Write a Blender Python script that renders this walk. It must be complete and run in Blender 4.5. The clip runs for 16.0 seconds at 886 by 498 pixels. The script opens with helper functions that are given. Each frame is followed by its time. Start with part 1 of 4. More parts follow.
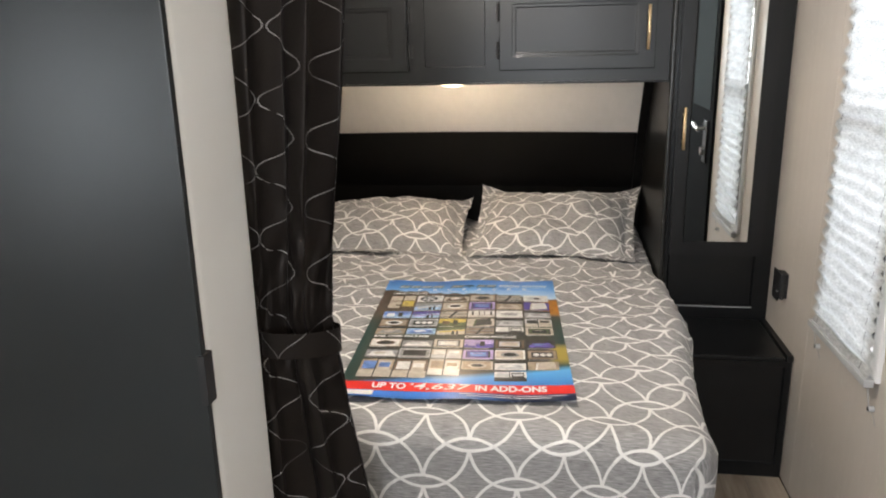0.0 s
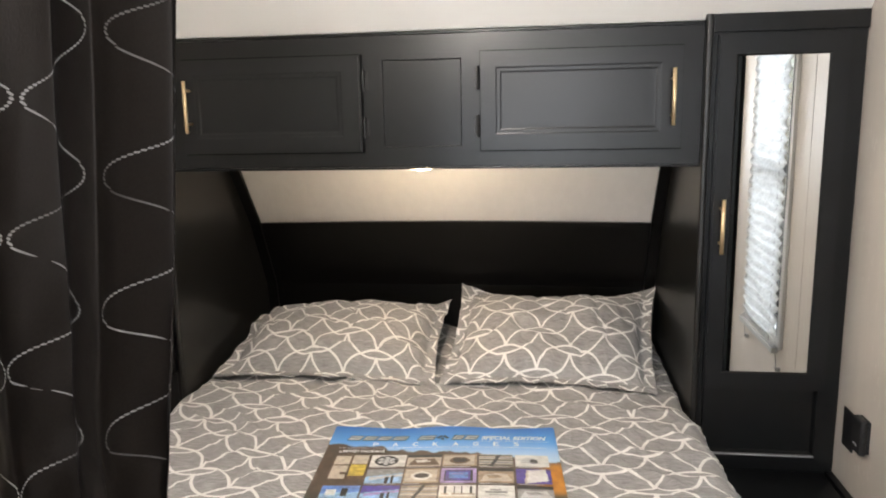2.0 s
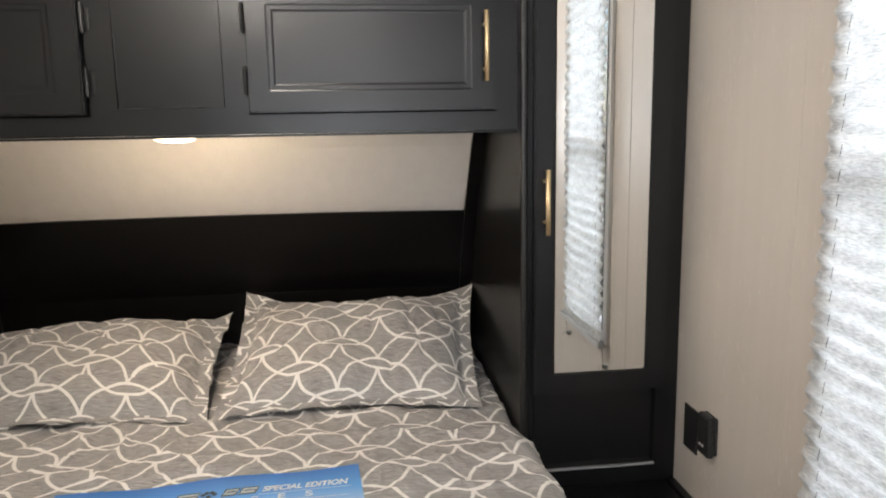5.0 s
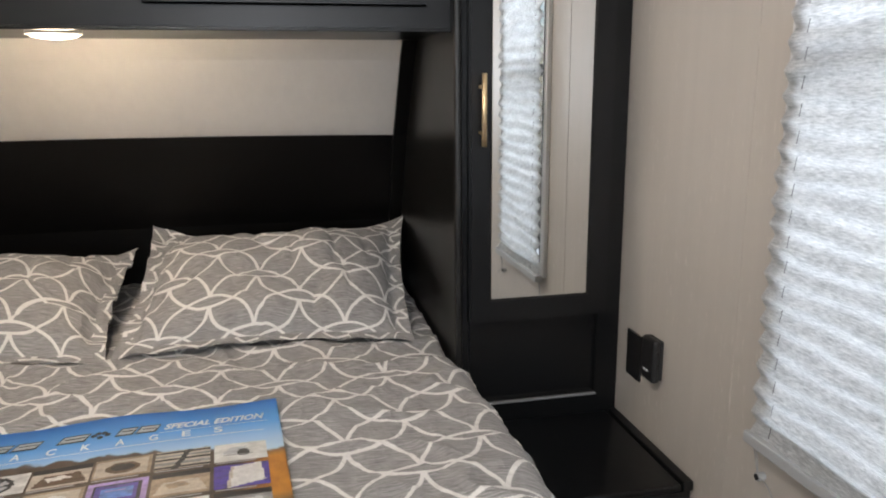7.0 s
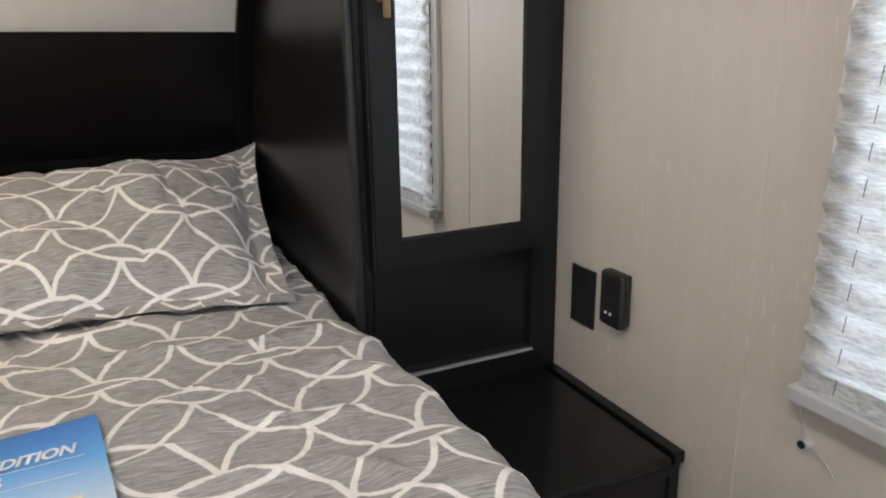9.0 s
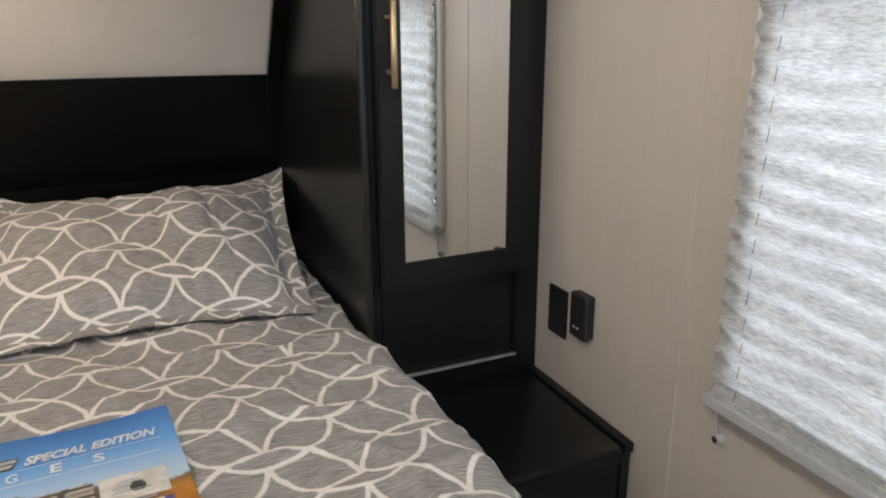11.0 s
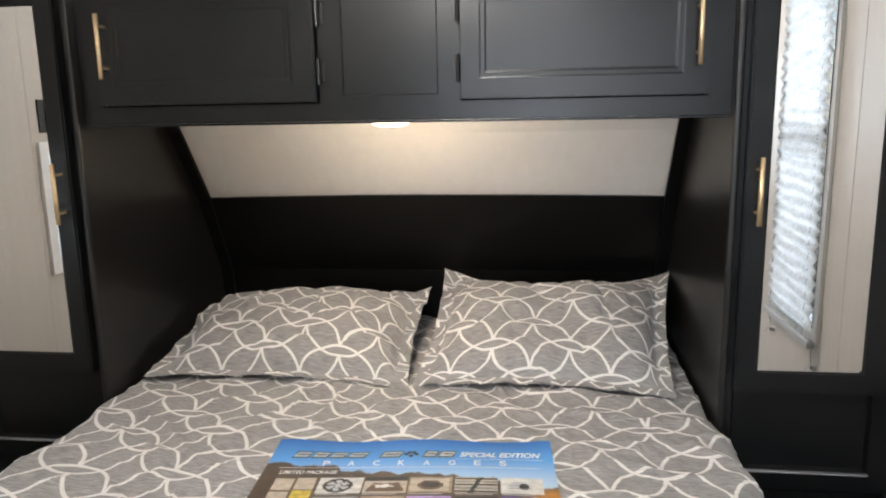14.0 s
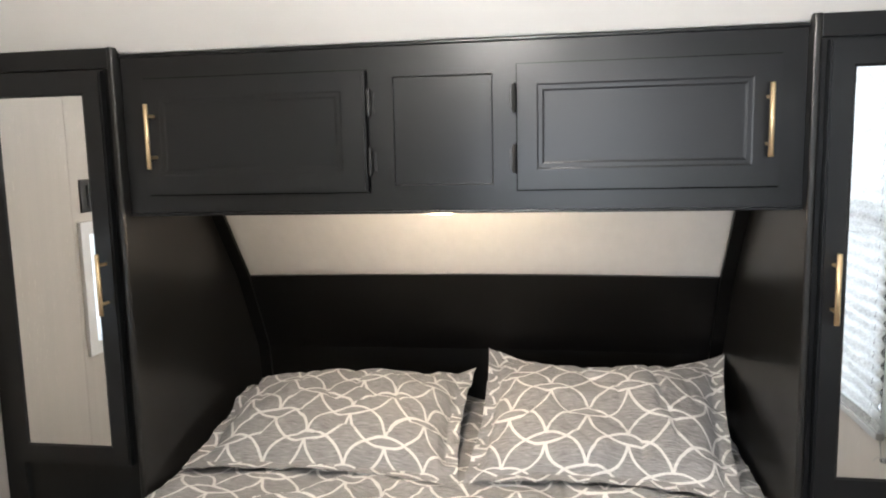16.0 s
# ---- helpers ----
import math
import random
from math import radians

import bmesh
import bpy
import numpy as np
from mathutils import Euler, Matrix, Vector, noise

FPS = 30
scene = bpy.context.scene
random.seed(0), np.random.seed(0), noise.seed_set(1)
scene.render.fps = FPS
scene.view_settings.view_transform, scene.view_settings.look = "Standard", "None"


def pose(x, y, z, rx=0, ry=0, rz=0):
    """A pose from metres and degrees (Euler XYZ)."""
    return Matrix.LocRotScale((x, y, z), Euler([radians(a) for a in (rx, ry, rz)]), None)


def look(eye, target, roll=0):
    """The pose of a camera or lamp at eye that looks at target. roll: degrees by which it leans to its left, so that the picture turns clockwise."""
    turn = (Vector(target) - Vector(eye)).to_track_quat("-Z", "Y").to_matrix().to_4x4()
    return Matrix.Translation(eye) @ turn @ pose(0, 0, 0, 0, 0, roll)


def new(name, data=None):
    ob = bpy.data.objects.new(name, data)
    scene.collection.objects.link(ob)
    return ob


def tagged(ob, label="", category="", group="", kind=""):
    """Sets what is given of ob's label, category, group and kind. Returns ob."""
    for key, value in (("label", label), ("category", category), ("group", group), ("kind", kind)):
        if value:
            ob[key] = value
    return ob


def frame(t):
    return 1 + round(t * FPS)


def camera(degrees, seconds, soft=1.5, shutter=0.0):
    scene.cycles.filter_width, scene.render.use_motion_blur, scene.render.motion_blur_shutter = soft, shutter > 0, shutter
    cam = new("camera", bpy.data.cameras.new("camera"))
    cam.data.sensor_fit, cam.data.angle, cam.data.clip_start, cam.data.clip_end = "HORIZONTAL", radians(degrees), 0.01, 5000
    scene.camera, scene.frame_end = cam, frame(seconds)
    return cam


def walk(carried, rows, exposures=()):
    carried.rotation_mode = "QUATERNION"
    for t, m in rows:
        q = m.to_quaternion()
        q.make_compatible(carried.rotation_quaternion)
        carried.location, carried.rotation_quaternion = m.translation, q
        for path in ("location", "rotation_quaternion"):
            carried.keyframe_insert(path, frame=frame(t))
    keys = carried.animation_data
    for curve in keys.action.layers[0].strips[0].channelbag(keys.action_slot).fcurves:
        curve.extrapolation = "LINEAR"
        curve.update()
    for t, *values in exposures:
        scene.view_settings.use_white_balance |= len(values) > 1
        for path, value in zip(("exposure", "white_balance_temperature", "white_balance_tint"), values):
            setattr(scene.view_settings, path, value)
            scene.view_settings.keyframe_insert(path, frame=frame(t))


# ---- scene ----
cam = camera(62.3, 16.0, 2.0)
PATH = [
    (0, (0.382, 0.092, 1.469), (0.079, 1.996, 0.936), -1.3),
    (0.5, (0.377, 0.178, 1.471), (0.07, 2.06, 0.868), -1.4),
    (1, (0.307, 0.377, 1.505), (0.0, 2.262, 0.912), -1.3),
    (1.5, (0.291, 0.547, 1.507), (0.003, 2.466, 1.024), -1.2),
    (2, (0.34, 0.754, 1.491), (0.074, 2.702, 1.123), -1.2),
    (2.5, (0.363, 0.9, 1.477), (0.122, 2.863, 1.18), -1.2),
    (3, (0.348, 1.008, 1.479), (0.161, 2.981, 1.208), -1.2),
    (3.5, (0.326, 1.098, 1.429), (0.248, 3.079, 1.165), -1.2),
    (4, (0.316, 1.182, 1.389), (0.37, 3.162, 1.112), -1.2),
    (4.5, (0.33, 1.192, 1.382), (0.488, 3.162, 1.076), -1.1),
    (5, (0.384, 1.169, 1.351), (0.623, 3.126, 1.015), -1.0),
    (5.2, (0.381, 1.176, 1.343), (0.663, 3.124, 0.99), -1.1),
    (7.5, (0.414, 1.41, 1.198), (0.874, 3.298, 0.724), -0.7),
    (8, (0.403, 1.556, 1.174), (0.952, 3.406, 0.65), -1.1),
    (8.5, (0.416, 1.654, 1.105), (1.11, 3.448, 0.559), -0.9),
    (9, (0.41, 1.743, 1.078), (1.24, 3.471, 0.509), -0.9),
    (11.5, (0.342, 1.413, 1.24), (1.097, 3.163, 0.635), -0.1),
    (12, (0.346, 1.285, 1.251), (0.839, 3.146, 0.707), -0.2),
    (12.5, (0.333, 1.197, 1.307), (0.548, 3.124, 0.815), -0.5),
    (13, (0.324, 1.144, 1.342), (0.292, 3.095, 0.902), -0.8),
    (13.5, (0.334, 1.118, 1.36), (0.137, 3.067, 0.956), -1.1),
    (14, (0.348, 1.13, 1.364), (0.089, 3.077, 0.984), -1.1),
    (14.5, (0.333, 1.137, 1.374), (0.058, 3.084, 1.008), -1.2),
    (15, (0.297, 1.154, 1.39), (0.015, 3.103, 1.042), -1.1),
    (15.5, (0.27, 1.171, 1.433), (-0.025, 3.124, 1.12), -1.2),
    (16, (0.257, 1.201, 1.466), (-0.052, 3.16, 1.206), -1.3),
]
EXPOSURES = [(0.0, 0.07, 6650, 11), (1.0, 0.12, 6750, 12), (2.0, 0.28, 6600, 11.5), (2.5, 0.36, 6550, 11), (3.5, 0.38, 6700, 12), (5.0, 0.08, 6650, 11.5), (7.5, -0.17, 6350, 12), (9.0, 0.08, 6350, 11.5), (11.5, -0.24, 6700, 12.5), (12.0, -0.22, 6800, 13), (12.5, 0.05, 6700, 12.5), (14.0, 0.24, 6250, 11), (16.0, 0.5, 6300, 10.5)]
walk(cam, [(t, look(eye, target, roll)) for t, eye, target, roll in PATH], EXPOSURES)

# ---- light ----
world = bpy.data.worlds.new("world")
scene.world = world
world.use_nodes = True
wn = world.node_tree
sky = wn.nodes.new("ShaderNodeTexSky")
sky.sky_type, sky.sun_disc = "NISHITA", False
sky.sun_elevation, sky.sun_rotation = radians(50), radians(100)
wn.nodes["Background"].inputs["Strength"].default_value = 0.12
wn.links.new(sky.outputs[0], wn.nodes["Background"].inputs["Color"])

sun = new("sun", bpy.data.lights.new("sun", "SUN"))
sun.data.energy, sun.data.angle, sun.data.color = 2.0, radians(0.5), (1.0, 0.95, 0.88)
sun.matrix_world = look((0, 0, 8), (-1.0, -6.0, 0))


def area_lamp(name, eye, target, w, h, power, color):
    ob = new(name, bpy.data.lights.new(name, "AREA"))
    ob.data.shape, ob.data.size, ob.data.size_y = "RECTANGLE", w, h
    ob.data.energy, ob.data.color = power, color
    ob.matrix_world = look(eye, target)
    return ob


BED_WINDOW_POWER, REAR_FILL_POWER, PUCK_POWER, CABIN_FILL_POWER, BED_FILL_POWER = 11, 44, 4.8, 12, 34
area_lamp("sky_light_bed_window", (1.62, 2.06, 1.42), (1.15, 2.09, 1.25), 0.9, 1.1, BED_WINDOW_POWER, (0.86, 0.93, 1.0))
area_lamp("sky_light_left_window", (-1.215, 2.15, 1.07), (0, 2.15, 1.07), 0.46, 0.38, 0.7, (0.86, 0.93, 1.0))
# Fill light from behind the camera, through an added rear window.
area_lamp("rear_window_fill", (0.35, -2.16, 1.35), (0.35, 0, 1.2), 1.2, 0.8, REAR_FILL_POWER, (0.86, 0.93, 1.0))
area_lamp("sky_light_cabin_window", (-1.215, -0.3, 1.28), (0, -0.3, 1.28), 0.84, 0.6, 9, (0.86, 0.93, 1.0))
puck = new("puck_light", bpy.data.lights.new("puck_light", "POINT"))
puck.data.shadow_soft_size, puck.data.energy, puck.data.color = 0.04, PUCK_POWER, (1.0, 0.77, 0.51)
puck.location = (-0.02, 2.95, 1.278)
# Two unseen lamps added for fill, over the cabin and over the bed.
CABIN_FILL, BEDROOM_FILL = (0.40, 0.0, 1.95), (0.05, 1.66, 1.95)
for nm, spot, power in (("cabin_fill_light", CABIN_FILL, CABIN_FILL_POWER), ("bedroom_fill_light", BEDROOM_FILL, BED_FILL_POWER)):
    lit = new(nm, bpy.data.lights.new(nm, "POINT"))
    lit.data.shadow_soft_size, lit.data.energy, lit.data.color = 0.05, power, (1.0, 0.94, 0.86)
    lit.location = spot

# ---- materials ----


class Nodes:
    """Short hand for a node material."""

    def __init__(self, name):
        self.mat = bpy.data.materials.new(name)
        self.mat.use_nodes = True
        self.tree = self.mat.node_tree
        self.bsdf = self.tree.nodes["Principled BSDF"]
        self.out = self.tree.nodes["Material Output"]

    def add(self, kind, **inputs):
        node = self.tree.nodes.new(kind)
        for key, value in inputs.items():
            self.put(node.inputs[key.replace("_", " ")], value)
        return node

    def put(self, socket, value):
        if isinstance(value, bpy.types.NodeSocket):
            self.tree.links.new(value, socket)
        else:
            socket.default_value = value

    def math(self, op, a, b=0.0, c=0.0):
        node = self.tree.nodes.new("ShaderNodeMath")
        node.operation = op
        for i, v in enumerate((a, b, c)):
            self.put(node.inputs[i], v)
        return node.outputs[0]

    def coords(self, kind="Object", scale=(1, 1, 1)):
        tc = self.tree.nodes.new("ShaderNodeTexCoord")
        mp = self.tree.nodes.new("ShaderNodeMapping")
        self.put(mp.inputs["Vector"], tc.outputs[kind])
        mp.inputs["Scale"].default_value = scale
        return mp.outputs[0]

    def noise(self, vec, scale, detail=3.0, rough=0.55):
        node = self.add("ShaderNodeTexNoise", Vector=vec, Scale=scale, Detail=detail, Roughness=rough)
        return node.outputs["Fac"]

    def ramp(self, fac, stops):
        node = self.tree.nodes.new("ShaderNodeValToRGB")
        el = node.color_ramp.elements
        while len(el) < len(stops):
            el.new(0.5)
        for e, (p, c) in zip(el, stops):
            e.position = p
            e.color = (c, c, c, 1) if isinstance(c, (int, float)) else (*c, 1)
        self.put(node.inputs[0], fac)
        return node.outputs[0]

    def mix(self, fac, a, b):
        node = self.tree.nodes.new("ShaderNodeMix")
        node.data_type = "RGBA"
        self.put(node.inputs[0], fac)
        self.put(node.inputs[6], a if isinstance(a, bpy.types.NodeSocket) else (*a, 1))
        self.put(node.inputs[7], b if isinstance(b, bpy.types.NodeSocket) else (*b, 1))
        return node.outputs[2]

    def bump(self, height, strength=0.2, distance=0.002):
        node = self.add("ShaderNodeBump", Height=height, Strength=strength, Distance=distance)
        self.put(self.bsdf.inputs["Normal"], node.outputs[0])

    def set(self, **inputs):
        for key, value in inputs.items():
            if key == "Base_Color" and not isinstance(value, bpy.types.NodeSocket):
                value = (*value, 1)
            self.put(self.bsdf.inputs[key.replace("_", " ")], value)
        return self


def black_cabinet(name, base=(0.004, 0.0043, 0.0048), rough=0.30, spec=0.34):
    n = Nodes(name)
    v = n.coords("Object", (1, 1, 1))
    grain = n.noise(n.coords("Object", (60, 60, 4)), 6, 4)
    wear = n.noise(v, 3.0, 3)
    n.set(Base_Color=n.mix(n.ramp(wear, [(0.3, 0.0), (0.75, 1.0)]), base, [c * 1.35 for c in base]),
          Roughness=n.math("ADD", rough - 0.06, n.math("MULTIPLY", wear, 0.14)))
    n.bsdf.inputs["Specular IOR Level"].default_value = spec
    n.bump(grain, 0.12, 0.0006)
    return n.mat


def wall_vinyl(name, base, flecks=1.0):
    """Vinyl wallboard: soft upright streaks and faint clusters of short pale dashes."""
    n = Nodes(name)
    fleck = n.noise(n.coords("Object", (105, 105, 26)), 1.5, 2, 0.5)
    patch = n.noise(n.coords("Object", (1, 1, 1)), 2.6, 4)
    streak = n.noise(n.coords("Object", (24, 24, 0.8)), 1.5, 4, 0.6)
    gate = n.noise(n.coords("Object", (1, 1, 0.7)), 7, 2)
    amount = n.math("MULTIPLY", n.ramp(fleck, [(0.60, 0.0), (0.74, 1.0)]), n.ramp(gate, [(0.42, 0.0), (0.62, flecks)]))
    tone = n.math("ADD", n.math("MULTIPLY", patch, 0.6), n.math("MULTIPLY", streak, 0.4))
    col = n.mix(n.ramp(tone, [(0.3, 0.0), (0.7, 1.0)]), [c * 0.95 for c in base], [c * 1.07 for c in base])
    n.set(Base_Color=n.mix(amount, col, [min(0.9, c * 1.17) for c in base]), Roughness=n.math("SUBTRACT", 0.46, n.math("MULTIPLY", amount, 0.12)))
    n.bump(n.math("ADD", n.math("MULTIPLY", amount, 0.5), n.noise(n.coords("Object"), 160, 2)), 0.12, 0.0008)
    return n.mat


def plain_paint(name, base, rough=0.5, scale=4.0, vary=0.06, metal=0.0, bump=0.05):
    n = Nodes(name)
    v = n.coords("Object")
    a = n.noise(v, scale, 4)
    n.set(Base_Color=n.mix(a, [c * (1 - vary) for c in base], [min(1, c * (1 + vary)) for c in base]), Roughness=n.math("ADD", rough - 0.05, n.math("MULTIPLY", n.noise(v, scale * 4, 3), 0.1)), Metallic=metal)
    n.bump(n.noise(v, 220, 2), bump, 0.0006)
    return n.mat


def ring_fabric(name):
    """Grey slubbed cotton printed with interlaced white rings."""
    n = Nodes(name)
    tc = n.tree.nodes.new("ShaderNodeTexCoord")
    sep = n.add("ShaderNodeSeparateXYZ", Vector=tc.outputs["UV"])
    R = RING
    a, h = 2 * R, 2 * 0.866 * R
    found = []
    for ox, oy in ((0, 0), (R, 0.866 * R)):
        u = n.math("WRAP", n.math("SUBTRACT", sep.outputs[0], ox), a / 2, -a / 2)
        v = n.math("WRAP", n.math("SUBTRACT", sep.outputs[1], oy), h / 2, -h / 2)
        uu = n.math("MULTIPLY", u, u)
        r = []
        for k in (-1, 0, 1):
            w = n.math("ADD", v, k * h)
            r.append(n.math("SUBTRACT", n.math("SQRT", n.math("ADD", uu, n.math("MULTIPLY", w, w))), R))
        near = n.math("MINIMUM", n.math("ABSOLUTE", r[1]), n.math("MINIMUM", n.math("ABSOLUTE", r[0]), n.math("ABSOLUTE", r[2])))
        found.append((near, n.math("LESS_THAN", n.math("MINIMUM", r[0], r[2]), 0.0)))
    (d1, in1), (d2, in2) = found
    # where two rings of a column overlap, the other column's rings pass underneath
    d1m = n.math("ADD", d1, n.math("MULTIPLY", in2, 1.0))
    d2m = n.math("ADD", d2, n.math("MULTIPLY", in1, 1.0))
    best = n.math("MINIMUM", d1m, d2m)
    uv = n.tree.nodes.new("ShaderNodeMapping")
    n.put(uv.inputs["Vector"], tc.outputs["UV"])
    uv.inputs["Scale"].default_value = (10, 125, 1)
    slub = n.noise(uv.outputs[0], 3.0, 4, 0.65)
    uv2 = n.tree.nodes.new("ShaderNodeMapping")
    n.put(uv2.inputs["Vector"], tc.outputs["UV"])
    rag = n.noise(uv2.outputs[0], 260, 2)
    edge = n.math("ADD", best, n.math("MULTIPLY", n.math("SUBTRACT", rag, 0.5), 0.0032))
    line = n.ramp(n.math("MULTIPLY", edge, 100.0), [(0.30, 1.0), (0.45, 0.0)])
    large = n.noise(uv2.outputs[0], 5.0, 3)
    grey = n.mix(n.ramp(slub, [(0.33, 0.0), (0.67, 1.0)]), (0.15, 0.144, 0.142), (0.46, 0.445, 0.435))
    grey = n.mix(n.math("MULTIPLY", large, 0.35), grey, (0.25, 0.25, 0.255))
    white = n.mix(slub, (0.70, 0.68, 0.66), (0.83, 0.81, 0.79))
    n.set(Base_Color=n.mix(line, grey, white), Roughness=0.85)
    n.bsdf.inputs["Specular IOR Level"].default_value = 0.2
    n.bsdf.inputs["Sheen Weight"].default_value = 0.15
    weave = n.math("ADD", n.math("MULTIPLY", slub, 0.6), n.math("MULTIPLY", line, 0.5))
    crease = n.ramp(n.math("ABSOLUTE", n.math("SUBTRACT", n.noise(n.coords("Object", (1, 1, 1)), 11, 3, 0.55), 0.5)), [(0.0, 1.0), (0.10, 0.0)])
    soft = n.noise(n.coords("Object"), 22, 3)
    fold = n.add("ShaderNodeBump", Height=n.math("ADD", crease, soft), Strength=0.4, Distance=0.006)
    n.bump(weave, 0.35, 0.0012)
    last = [k for k in n.tree.nodes if k.bl_idname == "ShaderNodeBump" and k is not fold][-1]
    n.put(last.inputs["Normal"], fold.outputs[0])
    return n.mat


def wave_satin(name):
    """Brown-black satin with pairs of beaded silver waves."""
    n = Nodes(name)
    tc = n.tree.nodes.new("ShaderNodeTexCoord")
    sep = n.add("ShaderNodeSeparateXYZ", Vector=tc.outputs["UV"])
    period, amp, pitch = 0.129, 0.034, 0.168
    swing = n.math("MULTIPLY", n.math("SUBTRACT", 1.0, n.math("COSINE", n.math("MULTIPLY", sep.outputs[1], 2 * math.pi / period))), amp)
    u = n.math("ABSOLUTE", n.math("WRAP", sep.outputs[0], pitch / 2, -pitch / 2))
    d = n.math("ABSOLUTE", n.math("SUBTRACT", u, n.math("ADD", swing, 0.0022)))
    slope = n.math("MULTIPLY", n.math("SINE", n.math("MULTIPLY", sep.outputs[1], 2 * math.pi / period)), amp * 2 * math.pi / period)
    d = n.math("DIVIDE", d, n.math("SQRT", n.math("ADD", 1.0, n.math("MULTIPLY", slope, slope))))
    bead = n.math("ABSOLUTE", n.math("SINE", n.math("MULTIPLY", n.math("ADD", sep.outputs[1], n.math("MULTIPLY", sep.outputs[0], 0.7)), 780.0)))
    size = n.math("MULTIPLY", n.math("ADD", -0.25, n.math("MULTIPLY", bead, 1.3)), 0.00115)
    fade = n.math("SUBTRACT", 1.0, n.math("MULTIPLY", n.math("POWER", n.math("DIVIDE", swing, 2 * amp), 4.0), 0.45))
    line = n.math("MULTIPLY", n.math("MULTIPLY", n.math("LESS_THAN", d, size), fade), n.ramp(n.noise(n.coords("UV"), 7, 2), [(0.36, 0.12), (0.50, 1.0)]))
    weave = n.noise(n.coords("UV", (900, 250, 1)), 1.0, 2)
    base = n.mix(weave, (0.0048, 0.0038, 0.0036), (0.0135, 0.011, 0.0098))
    n.set(Base_Color=n.mix(line, base, (0.34, 0.33, 0.32)), Roughness=n.math("ADD", 0.36, n.math("MULTIPLY", weave, 0.12)))
    n.bsdf.inputs["Anisotropic"].default_value = 0.4
    n.bsdf.inputs["Specular IOR Level"].default_value = 0.18
    n.bsdf.inputs["Specular Tint"].default_value = (1.0, 0.88, 0.8, 1)
    n.bump(n.math("ADD", n.math("MULTIPLY", line, 1.5), weave), 0.2, 0.0008)
    return n.mat


def pleated_cloth(name):
    n = Nodes(name)
    tex = n.noise(n.coords("Object", (2, 10, 70)), 5.0, 6, 0.78)
    big = n.noise(n.coords("Object", (1, 5, 22)), 2.0, 3)
    col = n.mix(n.ramp(n.math("ADD", n.math("MULTIPLY", tex, 0.75), n.math("MULTIPLY", big, 0.25)), [(0.38, 0.0), (0.60, 1.0)]), (0.40, 0.41, 0.41), (0.83, 0.835, 0.83))
    dif = n.add("ShaderNodeBsdfDiffuse", Color=col)
    tra = n.add("ShaderNodeBsdfTranslucent", Color=col)
    mixed = n.tree.nodes.new("ShaderNodeMixShader")
    mixed.inputs[0].default_value = 0.62
    n.put(mixed.inputs[1], dif.outputs[0])
    n.put(mixed.inputs[2], tra.outputs[0])
    n.put(n.out.inputs["Surface"], mixed.outputs[0])
    return n.mat


def glow(name, color, strength):
    n = Nodes(name)
    n.set(Base_Color=(0.8, 0.8, 0.8))
    n.bsdf.inputs["Emission Color"].default_value = (*color, 1)
    n.bsdf.inputs["Emission Strength"].default_value = strength
    return n.mat


def glass_pane(name):
    n = Nodes(name)
    n.set(Base_Color=(0.95, 0.97, 0.98), Roughness=0.02, IOR=1.45)
    n.bsdf.inputs["Transmission Weight"].default_value = 1.0
    return n.mat


def mirror_glass(name):
    n = Nodes(name)
    dust = n.noise(n.coords("Object"), 40, 3)
    n.set(Base_Color=(0.86, 0.875, 0.87), Metallic=1.0, Roughness=n.math("MULTIPLY", dust, 0.03))
    return n.mat


def wood_plank(name):
    n = Nodes(name)
    info = n.tree.nodes.new("ShaderNodeObjectInfo")
    tc = n.tree.nodes.new("ShaderNodeTexCoord")
    shift = n.add("ShaderNodeVectorMath")
    shift.operation = "ADD"
    n.put(shift.inputs[0], tc.outputs["Object"])
    n.put(shift.inputs[1], n.math("MULTIPLY", info.outputs["Random"], 9.0))
    mp = n.add("ShaderNodeMapping", Vector=shift.outputs[0])
    mp.inputs["Scale"].default_value = (26, 2.2, 1)
    g = n.noise(mp.outputs[0], 2.0, 5, 0.6)
    col = n.mix(n.ramp(g, [(0.3, 0.0), (0.7, 1.0)]), (0.22, 0.17, 0.13), (0.42, 0.35, 0.28))
    n.set(Base_Color=n.mix(n.math("MULTIPLY", info.outputs["Random"], 0.5), col, (0.36, 0.31, 0.26)), Roughness=0.42)
    n.bump(g, 0.15, 0.001)
    return n.mat


RING = 0.1085
BLACK = black_cabinet("black_cabinet")
# Cabinet black made paler and bluer: the doors' window sheen put into colour.
DOOR_BLACK = black_cabinet("black_door_sheen_tint", (0.0048, 0.0052, 0.006), 0.30, 0.35)
GLOSS = black_cabinet("black_gloss_panel", (0.008, 0.0079, 0.0077), 0.30, 0.48)
HEAD = black_cabinet("black_headboard", (0.0032, 0.003, 0.0029), 0.33, 0.26)
DARK_PANEL = black_cabinet("dark_door_panel", (0.012, 0.0145, 0.0155), 0.32, 0.4)
SMOKED = plain_paint("smoked_glass", (0.04, 0.052, 0.056), 0.95)
WALL = wall_vinyl("beige_wall_vinyl", (0.50, 0.46, 0.415))
DOOR_SKIN = plain_paint("matt_black_door", (0.006, 0.007, 0.0075), 0.95)
DOOR_SKIN.node_tree.nodes["Principled BSDF"].inputs["Specular IOR Level"].default_value = 0.05
PARTITION = plain_paint("white_partition", (0.81, 0.81, 0.79), 0.55, 2.0)
# Paler grey that paints the light along the wardrobe recess's lower edge.
LIT_EDGE = plain_paint("lit_edge_grey", (0.25, 0.25, 0.26), 0.3)
WHITE_WALL = wall_vinyl("white_wall_vinyl", (0.78, 0.755, 0.72), 0.05)
